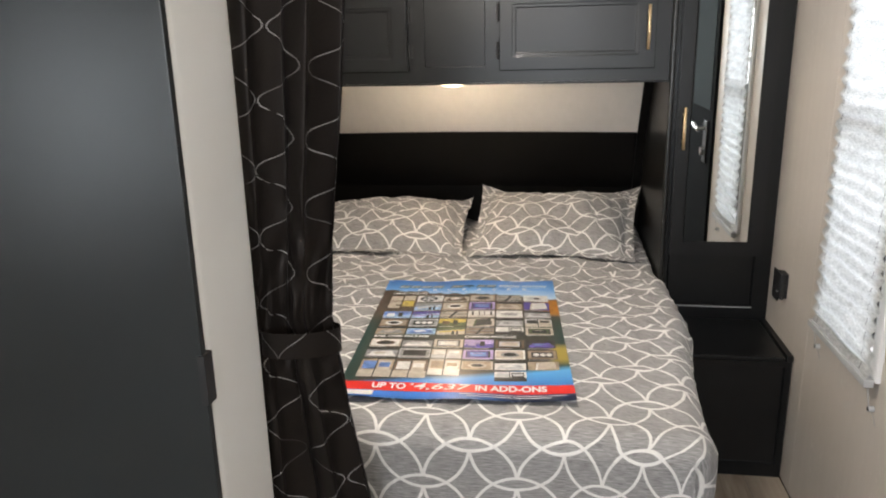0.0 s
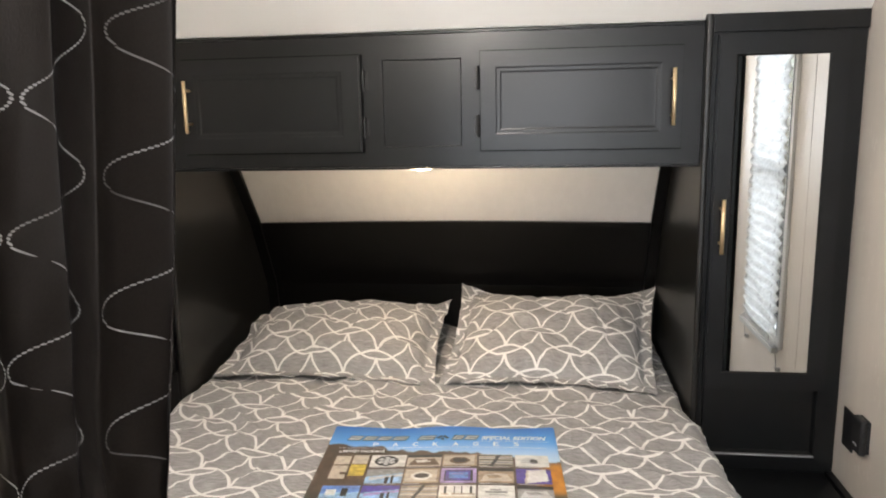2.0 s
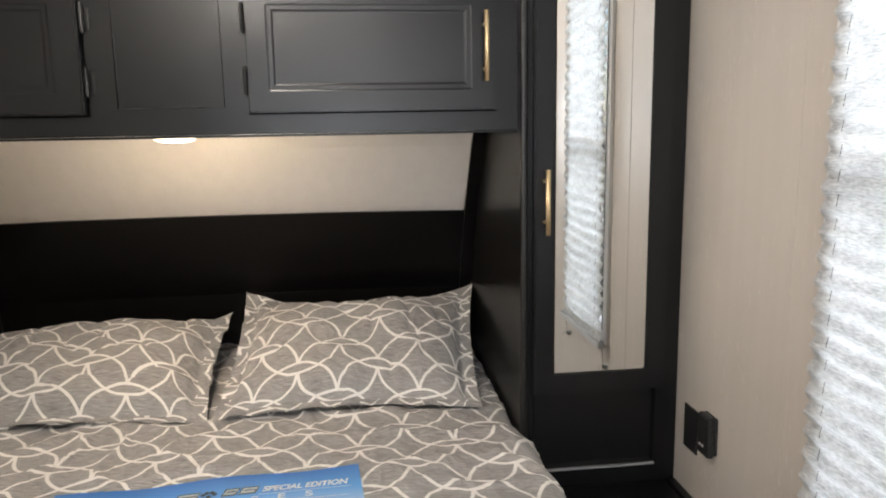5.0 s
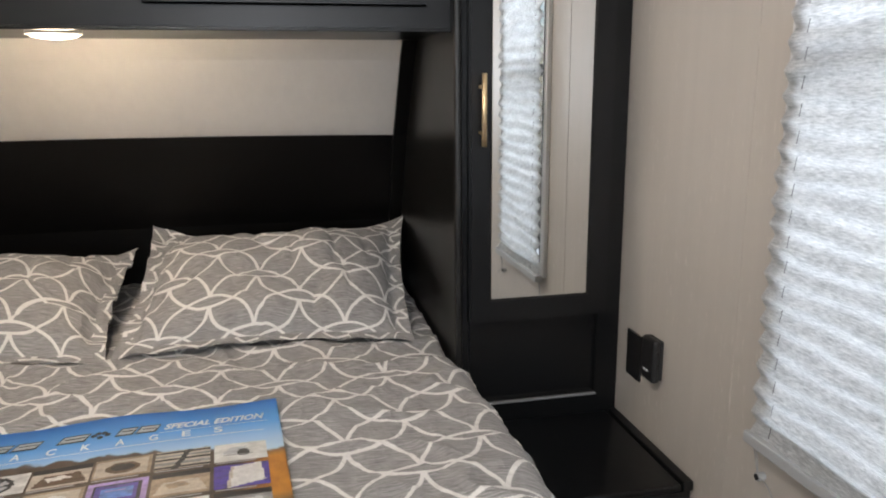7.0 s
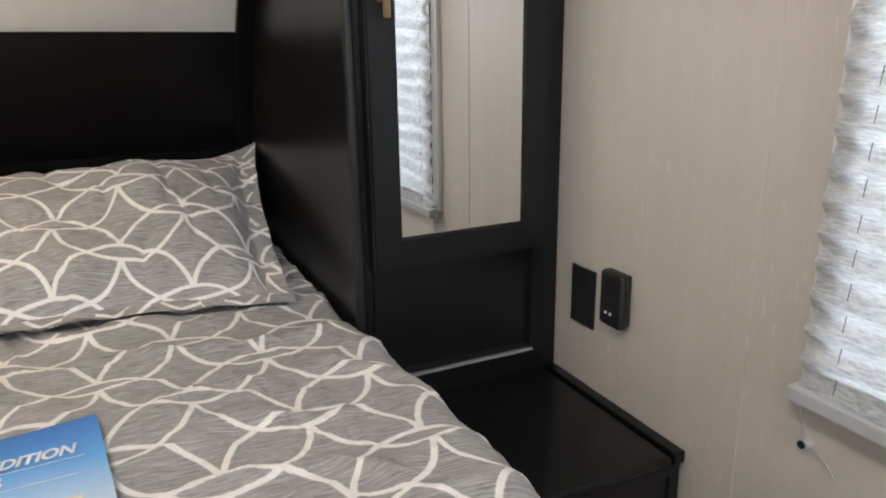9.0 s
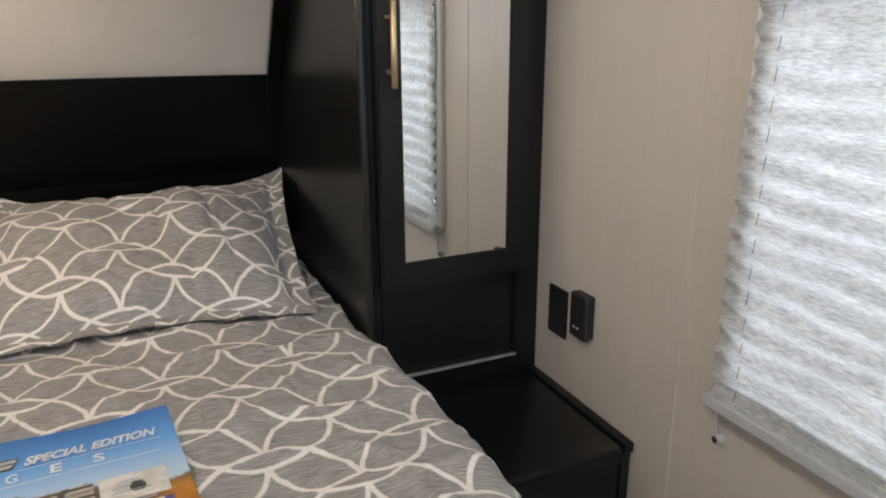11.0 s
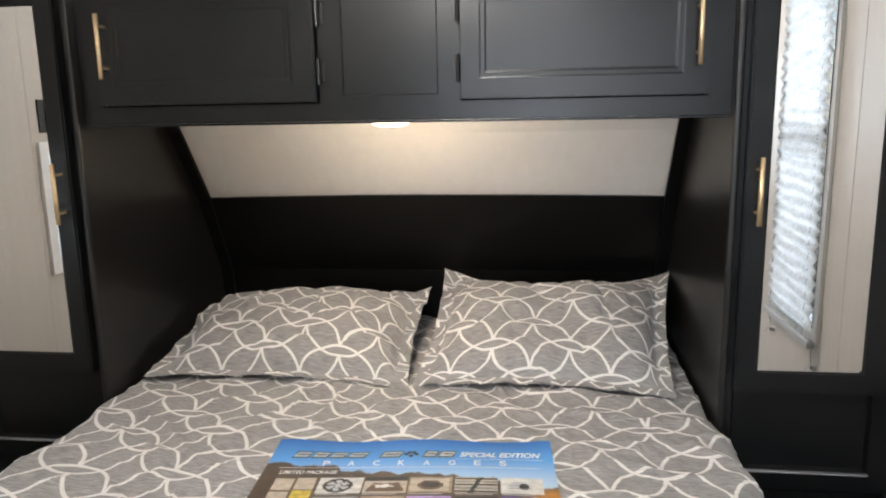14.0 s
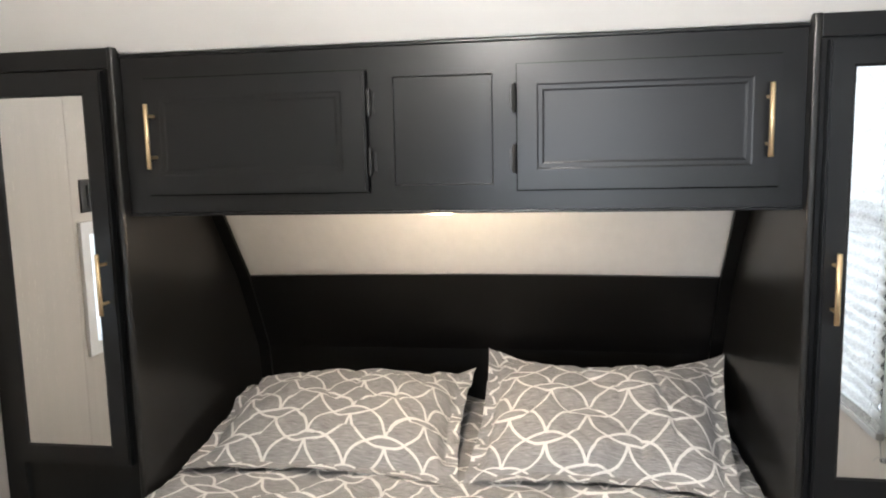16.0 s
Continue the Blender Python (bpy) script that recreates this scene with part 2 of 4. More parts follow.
CEILING = plain_paint("white_ceiling", (0.78, 0.77, 0.75), 0.6)
WHITE_TRIM = plain_paint("white_trim", (0.75, 0.75, 0.75), 0.35)
GREY_RAIL = plain_paint("grey_rail", (0.42, 0.43, 0.44), 0.4)
BRASS = plain_paint("brushed_brass", (0.86, 0.68, 0.42), 0.42, 30, 0.04, 1.0, 0.0)
STEEL = plain_paint("satin_steel", (0.7, 0.7, 0.7), 0.3, 30, 0.05, 1.0)
BLACK_PLASTIC = plain_paint("black_plastic", (0.012, 0.012, 0.013), 0.45)
DARK_METAL = plain_paint("dark_metal", (0.03, 0.03, 0.03), 0.35, 20, 0.1, 0.6)
# Near-black for the painted shadow line round the cabinet doors.
SHADOW_GAP = plain_paint("shadow_line_black", (0.002, 0.002, 0.002), 0.95)
SHADOW_GAP.node_tree.nodes["Principled BSDF"].inputs["Specular IOR Level"].default_value = 0.03
CORD = plain_paint("grey_cord", (0.4, 0.4, 0.4), 0.7)
FABRIC = ring_fabric("ring_print_cotton")
SATIN = wave_satin("beaded_wave_satin")
PLEAT = pleated_cloth("pleated_cloth")
MIRROR = mirror_glass("mirror_glass")
GLASS = glass_pane("window_glass")
PLANK = wood_plank("vinyl_plank")
SMOKED.node_tree.nodes["Principled BSDF"].inputs["Specular IOR Level"].default_value = 0.05
# Glow of the added ceiling lamps.
FILL_GLOW = glow("fill_dome_glow", (1.0, 0.95, 0.88), 4.0)
PUCK = glow("puck_diffuser", (1.0, 0.82, 0.58), 4.5)
SUBFLOOR = plain_paint("subfloor", (0.12, 0.1, 0.08), 0.8)
MATTRESS = plain_paint("mattress_ticking", (0.6, 0.6, 0.6), 0.9)

# ---- builders ----


def link_mesh(name, bm, mat, parent=None, label="", smooth=False):
    mesh = bpy.data.meshes.new(name)
    bmesh.ops.recalc_face_normals(bm, faces=bm.faces)
    bm.to_mesh(mesh)
    bm.free()
    for m in mat if isinstance(mat, (list, tuple)) else [mat]:
        mesh.materials.append(m)
    if smooth:
        for p in mesh.polygons:
            p.use_smooth = True
    ob = new(name, mesh)
    if parent:
        ob.parent = parent
    if label:
        tagged(ob, label)
    return ob


def part(name, bm, mat, parent, label="", smooth=False):
    return link_mesh(name, bm, mat, parent, label, smooth)


def thing(name, label, category, at=(0, 0, 0), group="", kind=""):
    ob = new(name)
    ob.location = at
    return tagged(ob, label, category, group, kind)


def structure(name, bm, mat, label="", smooth=False):
    ob = link_mesh(name, bm, mat, None, label, smooth)
    return tagged(ob, kind="structure")


def add_box(bm, x0, x1, y0, y1, z0, z1, bevel=0.0, seg=2):
    made = bmesh.ops.create_cube(bm, size=1)
    vs = made["verts"]
    for v in vs:
        v.co = Vector((x0 + (v.co.x + 0.5) * (x1 - x0), y0 + (v.co.y + 0.5) * (y1 - y0), z0 + (v.co.z + 0.5) * (z1 - z0)))
    if bevel:
        es = list({e for v in vs for e in v.link_edges})
        bmesh.ops.bevel(bm, geom=es, offset=bevel, segments=seg, affect="EDGES", profile=0.6)
    return bm


def box(x0, x1, y0, y1, z0, z1, bevel=0.0, seg=2):
    return add_box(bmesh.new(), min(x0, x1), max(x0, x1), y0, y1, z0, z1, bevel, seg)


def add_rod(bm, a, b, r, seg=12):
    a, b = Vector(a), Vector(b)
    made = bmesh.ops.create_cone(bm, cap_ends=True, segments=seg, radius1=r, radius2=r, depth=(b - a).length)
    m = Matrix.Translation((a + b) / 2) @ (b - a).to_track_quat("Z", "Y").to_matrix().to_4x4()
    bmesh.ops.transform(bm, matrix=m, verts=made["verts"])
    return bm


def rod(a, b, r, seg=12):
    return add_rod(bmesh.new(), a, b, r, seg)


def grid(nu, nv, fn, uvfn=None):
    """A sheet of nu x nv cells: fn(i/nu, j/nv) gives the place, uvfn the cloth's own coordinates."""
    bm = bmesh.new()
    vs = [[bm.verts.new(fn(i / nu, j / nv)) for j in range(nv + 1)] for i in range(nu + 1)]
    layer = bm.loops.layers.uv.new("UVMap") if uvfn else None
    for i in range(nu):
        for j in range(nv):
            f = bm.faces.new((vs[i][j], vs[i + 1][j], vs[i + 1][j + 1], vs[i][j + 1]))
            f.smooth = True
            if uvfn:
                for lp, (p, q) in zip(f.loops, ((i, j), (i + 1, j), (i + 1, j + 1), (i, j + 1))):
                    lp[layer].uv = uvfn(p / nu, q / nv)
    return bm


def slab_with_recess(x0, x1, y0, y1, z0, z1, rx0, rx1, rz0, rz1, steps, edge=0.0025):
    """A slab whose -y face has a rectangular recess; steps: (inset, depth) from the rim inwards."""
    bm = bmesh.new()
    loops = [[(x0, y0, z0), (x1, y0, z0), (x1, y0, z1), (x0, y0, z1)], [(rx0, y0, rz0), (rx1, y0, rz0), (rx1, y0, rz1), (rx0, y0, rz1)]]
    for inset, depth in steps:
        loops.append([(rx0 + inset, y0 + depth, rz0 + inset), (rx1 - inset, y0 + depth, rz0 + inset), (rx1 - inset, y0 + depth, rz1 - inset), (rx0 + inset, y0 + depth, rz1 - inset)])
    rows = [[bm.verts.new(p) for p in lp] for lp in loops]
    for a, b in zip(rows, rows[1:]):
        for k in range(4):
            bm.faces.new((a[k], a[(k + 1) % 4], b[(k + 1) % 4], b[k]))
    bm.faces.new(rows[-1])
    back = [bm.verts.new((x, y1, z)) for x, _, z in loops[0]]
    for k in range(4):
        bm.faces.new((rows[0][k], back[k], back[(k + 1) % 4], rows[0][(k + 1) % 4]))
    bm.faces.new(back[::-1])
    outer = {v for v in rows[0]}
    es = [e for e in bm.edges if e.verts[0] in outer and e.verts[1] in outer]
    bmesh.ops.bevel(bm, geom=es, offset=edge, segments=2, affect="EDGES")
    return bm


def bar_handle(parent, x, y, z0, z1, label="brushed brass bar handle"):
    """A vertical bar on two posts that stand on the plane y + 0.032."""
    bm = rod((x, y, z0), (x, y, z1), 0.0055, 16)
    h = part("handle", bm, BRASS, parent, label, True)
    for z in (z0 + 0.027, z1 - 0.027):
        part("post", rod((x, y, z), (x, y + 0.032, z), 0.004, 10), BRASS, h)
    return h

# ---- structure ----
XW, YB, ZC = 1.17, 2.83, 2.02
REAR = -2.2


def wall_with_holes(name, side, y0, y1, z1, holes, mat, label):
    """A side wall, 6 cm thick, in pieces round its openings (y0, y1, z0, z1), listed along y."""
    bm = bmesh.new()
    xa, xb = (XW, XW + 0.06) if side > 0 else (-XW - 0.06, -XW)
    y = y0
    for h0, h1, a, b in holes:
        add_box(bm, xa, xb, y, h0, 0, z1)
        if a > 0:
            add_box(bm, xa, xb, h0, h1, 0, a)
        add_box(bm, xa, xb, h0, h1, b, z1)
        y = h1
    add_box(bm, xa, xb, y, y1, 0, z1)
    return structure(name, bm, mat, label)


DOOR = (0.86, 1.60, 0.03, 1.86)
CABIN_WINDOW = (-0.74, 0.14, 0.96, 1.60)
WINDOW = (1.875, 2.278, 0.665, 1.84)
LEFT_WINDOW = (1.92, 2.40, 0.88, 1.27)
wall_with_holes("wall_east", 1, REAR, 2.52, 2.08, [DOOR, WINDOW], WALL, "beige flecked vinyl side wall with a pleated-blind window")
wall_with_holes("wall_west", -1, REAR, 2.52, 2.08, [CABIN_WINDOW, LEFT_WINDOW], WALL, "beige flecked vinyl side wall")
bm = bmesh.new()
# Opening of the added rear window.
RW = (-0.25, 0.95, 0.95, 1.75)
add_box(bm, -XW, RW[0], REAR - 0.06, REAR, 0, 2.08), add_box(bm, RW[1], XW, REAR - 0.06, REAR, 0, 2.08)
add_box(bm, RW[0], RW[1], REAR - 0.06, REAR, 0, RW[2]), add_box(bm, RW[0], RW[1], REAR - 0.06, REAR, RW[3], 2.08)
structure("wall_south", bm, WALL, "plain beige wall that closes the cabin")

# flat ceiling, then the slope down to the tops of the cabinets
bm = bmesh.new()
prof = [(REAR - 0.06, ZC), (2.46, ZC), (2.53, 2.0), (2.842, 1.7150), (2.94, 1.7125)]
rows = [[bm.verts.new((x, y, z + dz)) for x in (-XW - 0.06, XW + 0.06)] for dz in (0, 0.06) for y, z in prof]
k = len(prof)
for i in range(k - 1):
    bm.faces.new((rows[i][0], rows[i][1], rows[i + 1][1], rows[i + 1][0]))
    bm.faces.new((rows[k + i][0], rows[k + i + 1][0], rows[k + i + 1][1], rows[k + i][1]))
for s in (0, 1):
    for i in range(k - 1):
        bm.faces.new((rows[i][s], rows[i + 1][s], rows[k + i + 1][s], rows[k + i][s]))
structure("ceiling", bm, CEILING, "white ceiling that slopes down to the cabinets")
structure("floor", box(-XW, XW, REAR, 3.7, -0.06, -0.006), SUBFLOOR, "wood-look vinyl plank floor")

# nose wall behind the bed: leans inwards above the headboard
def nose_y(z):
    pts = [(0.0, 3.62), (0.5, 3.60), (0.82, 3.555), (1.087, 3.42), (1.19, 3.343), (1.30, 3.262), (1.36, 3.20), (1.72, 2.86)]
    for (za, ya), (zb, yb) in zip(pts, pts[1:]):
        if z <= zb:
            return ya + (yb - ya) * (z - za) / (zb - za)
    return pts[-1][1]


def sloped_sheet(x0, x1, z0, z1, off, thick, nx=24, nz=24, arch=0.0):
    bm = bmesh.new()
    sheets = []
    for d in (off, off + thick):
        rows = []
        for i in range(nx + 1):
            x = x0 + (x1 - x0) * i / nx
            top = z1 + arch * (1 - (x / 0.76) ** 2)
            rows.append([bm.verts.new((x, nose_y(z0 + (top - z0) * j / nz) + d, z0 + (top - z0) * j / nz)) for j in range(nz + 1)])
        sheets.append(rows)
    a, b = sheets
    for i in range(nx):
        for j in range(nz):
            bm.faces.new((a[i][j], a[i + 1][j], a[i + 1][j + 1], a[i][j + 1]))
            bm.faces.new((b[i][j], b[i][j + 1], b[i + 1][j + 1], b[i + 1][j]))
        for j in (0, nz):
            bm.faces.new((a[i][j], a[i + 1][j], b[i + 1][j], b[i][j]))
    for j in range(nz):
        for i in (0, nx):
            bm.faces.new((a[i][j], a[i][j + 1], b[i][j + 1], b[i][j]))
    return bm


# the side walls' front ends follow the nose
NOSE = [(2.52, 0.0), (3.69, 0.0), (3.67, 0.5), (3.625, 0.82), (3.49, 1.09), (3.33, 1.30), (3.26, 1.37), (2.93, 1.73), (2.84, 1.76), (2.52, 2.05)]
for nm, xa in (("wall_northeast", XW), ("wall_northwest", -XW - 0.06)):
    bm = bmesh.new()
    near = [bm.verts.new((xa, y, z)) for y, z in NOSE]
    far = [bm.verts.new((xa + 0.06, y, z)) for y, z in NOSE]
    bm.faces.new(near), bm.faces.new(far[::-1])
    for i in range(len(NOSE)):
        k = (i + 1) % len(NOSE)
        bm.faces.new((near[i], far[i], far[k], near[k]))
    structure(nm, bm, WALL, "beige flecked vinyl side wall beside the bed head")
structure("wall_north", sloped_sheet(-XW, XW, 0.0, 1.72, 0.03, 0.05, 8, 36), WHITE_WALL, "white inward-leaning wall behind the bed")

# partition beside the doorway: white end, dark satin face towards the cabin
structure("wall_partition", box(-XW, -0.168, 1.108, 1.325, 0, ZC, 0.022, 5), PARTITION, "white partition beside the bedroom doorway")
panel = thing("wall_panel", "dark grey satin panel on the cabin side of the partition", "panel", (0, 0, 0), kind="structure")
part("face", box(-XW, -0.166, 1.09, 1.105, 0.0, ZC, 0.002), DARK_PANEL, panel)
part("latch_plate", box(-0.173, -0.1605, 1.085, 1.114, 0.922, 1.007, 0.001), BLACK_PLASTIC, panel, "black latch plate at the panel's edge")

# vertical seams of the wall panels
for nm, s in (("trim_1", 1), ("trim_2", -1)):
    structure(nm, box(s * (XW - 0.0009), s * (XW + 0.001), 2.383, 2.430, 0, 2.015, 0.0007), WALL, "narrow vinyl batten over a wall seam")

# ---- windows ----


def window(name, side, hole, label, mid=None):
    y0, y1, z0, z1 = hole
    w = thing(name, label, "window", (side * XW, (y0 + y1) / 2, (z0 + z1) / 2), kind="structure")
    o = w.location
    def loc(xa, xb, a, b, c, d, bev=0.002):
        return box(xa - o.x, xb - o.x, a - o.y, b - o.y, c - o.z, d - o.z, bev)
    xi, xo = (XW - 0.012, XW + 0.055) if side > 0 else (-XW - 0.055, -XW + 0.012)
    t = 0.028
    for nm, a, b, c, d in (("window_frame", y0 - 0.012, y0 + t, z0 - 0.012, z1 + 0.012), ("window_frame", y1 - t, y1 + 0.012, z0 - 0.012, z1 + 0.012),
                           ("window_frame", y0 + t, y1 - t, z0 - 0.012, z0 + t), ("window_frame", y0 + t, y1 - t, z1 - t, z1 + 0.012)):
        part(nm, loc(xi, xo, a, b, c, d), WHITE_TRIM, w)
    xm = side * (XW + 0.03)
    if mid:
        part("meeting_rail", loc(xm - 0.012, xm + 0.012, y0 + t, y1 - t, mid - 0.018, mid + 0.018), DARK_METAL, w, "dark meeting rail")
    pane = part("pane", loc(xm - 0.002, xm + 0.002, y0 + t, y1 - t, z0 + t, z1 - t, 0.0), GLASS, w)
    pane.visible_shadow = False
    return w


window("window_1", 1, WINDOW, "white-framed sash window behind a pleated blind", 1.265)
window("window_2", -1, LEFT_WINDOW, "small white-framed window in the wall beside the bed")
window("window_4", -1, CABIN_WINDOW, "white-framed window in the side wall of the cabin")
# Unseen window added in the rear wall as the fill light's opening.
w3 = thing("added_rear_window", "unseen white-framed window added in the cabin's rear wall", "window", (0.35, REAR, 1.35), kind="structure")
for a, b, c, d in ((-0.61, -0.57, -0.41, 0.41), (0.57, 0.61, -0.41, 0.41), (-0.57, 0.57, -0.41, -0.37), (-0.57, 0.57, 0.37, 0.41)):
    part("window_frame", box(a, b, -0.05, 0.012, c, d, 0.002), WHITE_TRIM, w3)
pane = part("pane", box(-0.57, 0.57, -0.03, -0.026, -0.37, 0.37), GLASS, w3)
pane.visible_shadow = False

# entry door in the east wall, seen in the wardrobe mirror
door = thing("door_1", "closed black entry door with a grey window and steel lever", "door", (XW, 1.23, 0.0), kind="structure")
part("leaf", box(-0.006, 0.04, -0.369, 0.369, 0.03, 1.859, 0.002), DOOR_SKIN, door)
for a, b in ((-0.39, -0.37), (0.37, 0.39)):
    part("door_frame", box(-0.016, 0.05, a, b, 0.0, 1.88, 0.002), DOOR_SKIN, door)
part("door_frame", box(-0.016, 0.05, -0.37, 0.37, 1.86, 1.88, 0.002), DOOR_SKIN, door)
part("pane", box(-0.010, -0.0055, -0.22, 0.28, 1.12, 1.74, 0.002), SMOKED, door, "smoked grey door window")
lock = part("lock_plate", box(-0.016, -0.006, 0.16, 0.25, 0.84, 1.06, 0.003), BLACK_PLASTIC, door)
part("door_handle", add_rod(rod((-0.016, 0.21, 1.02), (-0.055, 0.21, 1.02), 0.010), (-0.055, 0.22, 1.015), (-0.055, 0.07, 1.035), 0.010), STEEL, lock, "satin steel lever handle")
part("deadbolt", rod((-0.016, 0.205, 0.9), (-0.034, 0.205, 0.9), 0.022, 20), STEEL, lock, "satin steel bolt knob")

# ---- pleated blind ----


def pleated_blind(x, y0, y1, z0, z1):
    b = thing("pleated_blind", "white translucent pleated blind, lowered over the window", "window blind", (x, (y0 + y1) / 2, z0))
    half, pitch, depth = (y1 - y0) / 2, 0.038, 0.012
    n = int((z1 - z0 - 0.016) / pitch)
    step = (z1 - z0 - 0.016) / n
    def at(u, v):
        k = v * n * 2
        f = 0.8 * abs((k % 2) - 1) + 0.2 * (0.5 + 0.5 * math.cos(math.pi * k))
        sag = 0.0022 * math.sin(u * 9 + k * 0.7) + 0.0015 * noise.noise((u * 4, k * 0.5, 3.0))
        bow = 0.004 * math.sin(math.pi * v * 2 + 1)
        return Vector((depth * (0.5 - f) + sag * 0.6, -half + 2 * half * u + bow, 0.016 + v * n * step + sag))
    bm = grid(14, n * 8, at)
    part("pleats", bm, PLEAT, b)
    part("bottom_rail", box(-0.012, 0.012, -half - 0.004, half + 0.012, -0.004, 0.016, 0.003), GREY_RAIL, b, "grey moulded bottom rail")
    part("head_rail", box(-0.018, 0.018, -half - 0.004, half + 0.004, z1 - z0, z1 - z0 + 0.035, 0.004), WHITE_TRIM, b, "white head rail")
    for s in (-1, 1):
        y = s * (half - 0.045)
        for i in range(n):
            part("cord", rod((-depth / 2 - 0.001, y, 0.016 + (i + 0.25) * step), (-depth / 2 + 0.002, y, 0.016 + (i + 0.75) * step), 0.0005, 5), DARK_METAL, b)
    for s in (-1, 1):
        y = s * (half - 0.006) + 0.008
        y -= 0.003
        clip = part("hold_down", rod((0.012, y, -0.067), (XW - x, y, -0.067), 0.0075, 16), GREY_RAIL, b, "pale hold-down peg with a short cord")
        part("peg_eye", rod((0.0105, y, -0.067), (0.013, y, -0.067), 0.0055, 12), BLACK_PLASTIC, clip)
        for dy in (0.007, -0.001):
            part("cord", rod((0.004, y + dy, 0.0), (0.012, y + dy * 0.3 - 0.003, -0.063), 0.0009, 6), CORD, clip)
        tail = bmesh.new()
        for k in range(5):
            add_rod(tail, (0.012, y - 0.004 - 0.009 * k, -0.066 - 0.0016 * k * (k - 2)), (0.012, y - 0.013 - 0.009 * k, -0.066 - 0.0016 * (k + 1) * (k - 1)), 0.0009, 6)
        part("cord_tail", tail, CORD, clip)
    part("pull_cord", rod((depth, half - 0.02, 0.05), (depth, half - 0.008, z1 - z0), 0.0012, 6), DARK_METAL, b, "dark cord down the blind's edge")
    return b


pleated_blind(1.145, 1.868, 2.277, 0.645, 1.90)

def nose_prism(xa, xb, y0, z0, z1, back=0.026, edge=0.0):
    """A panel or carcass between two x, from a flat front at y0 to the leaning nose wall."""
    x0, x1 = sorted((xa, xb))
    zs = [z0] + [z for z in (0.5, 0.82, 1.087, 1.19, 1.30, 1.36, 1.5) if z0 < z < z1] + [z1]
    prof = [(y0, z0)] + [(nose_y(z) + back, z) for z in zs] + [(y0, z1)]
    bm = bmesh.new()
    a = [bm.verts.new((x0, y, z)) for y, z in prof]
    b = [bm.verts.new((x1, y, z)) for y, z in prof]
    bm.faces.new(a), bm.faces.new(b[::-1])
    for i in range(len(prof)):
        k = (i + 1) % len(prof)
        bm.faces.new((a[i], b[i], b[k], a[k]))
    if edge:
        bmesh.ops.bevel(bm, geom=[e for e in bm.edges if {v for v in e.verts} in ({a[0], a[-1]}, {b[0], b[-1]})], offset=edge, segments=4, affect="EDGES", profile=0.6)
    return bm


# ---- overhead cabinet ----
cab = thing("overhead_cabinet", "black overhead cabinet with two brass-handled doors above the bed", "cabinet", (0, YB, 1.336))
def rel(bm, o):
    bmesh.ops.translate(bm, verts=bm.verts, vec=-Vector(o))
    return bm
CO = (0, YB, 1.336)
part("body", rel(slab_with_recess(-0.766, 0.766, 2.84, 2.862, 1.336, 1.712, -0.108, 0.116, 1.394, 1.637, [(0.0015, 0.0045), (0.003, 0.005)]), CO), BLACK, cab)
part("carcass", rel(nose_prism(-0.766, 0.766, 2.8622, 1.3362, 1.708, -0.02), CO), BLACK, cab)
part("bottom_lip", rel(box(-0.766, 0.766, 2.835, 2.85, 1.330, 1.3355, 0.0015), CO), BLACK, cab)
part("top_trim", rel(box(-0.766, 0.766, 2.832, 2.8395, 1.7045, 1.712, 0.002), CO), BLACK, cab)
for x0, x1, hx, hinge in ((-0.706, -0.168, -0.677, -0.160), (0.171, 0.712, 0.685, 0.164)):
    d = part("door", rel(slab_with_recess(x0, x1, 2.817, 2.838, 1.382, 1.652, x0 + 0.042, x1 - 0.054, 1.426, 1.609, [(0.004, 0.0008), (0.012, 0.0010), (0.016, 0.0020), (0.019, 0.0022)], 0.004), CO), DOOR_BLACK, cab)
    # Thin plate behind the door, its dark rim drawn as the gap's shadow.
    part("shadow_line", rel(box(x0 - 0.0035, x1 + 0.0035, 2.8382, 2.8396, 1.3785, 1.6555), CO), SHADOW_GAP, d, "matt black plate that paints the shadow line round the door")
    h = bar_handle(d, hx, 2.785 - YB, 1.443 - 1.336, 1.592 - 1.336)
    for z in (1.422, 1.553):
        hg = part("hinge", rel(rod((hinge, 2.822, z), (hinge, 2.822, z + 0.056), 0.0048, 10), CO), DARK_METAL, d, "dark barrel hinge")
        side = 1 if hinge < 0 else -1
        part("leaf", rel(box(hinge + side * 0.003, hinge + side * 0.011, 2.8365, 2.8395, z + 0.006, z + 0.050, 0.0012), CO), DARK_METAL, hg)
        for zz in (z, z + 0.056):
            part("finial", rel(rod((hinge, 2.822, zz - 0.003), (hinge, 2.822, zz + 0.003), 0.0034, 8), CO), DARK_METAL, hg)

# lamp under the cabinet
lamp = thing("puck_lamp", "round warm-white lamp under the overhead cabinet, switched on", "lamp", (-0.02, 2.95, 1.336))
part("rim", rod((0, 0, 0), (0, 0, -0.008), 0.052, 36), WHITE_TRIM, lamp, "white plastic rim")
bm = bmesh.new()
bmesh.ops.create_uvsphere(bm, u_segments=28, v_segments=10, radius=0.046)
for v in bm.verts:
    v.co.z = -0.0082 + min(0, v.co.z) * 0.2
part("diffuser", bm, PUCK, lamp, "glowing warm diffuser", True)

# ---- wardrobes and nightstands ----


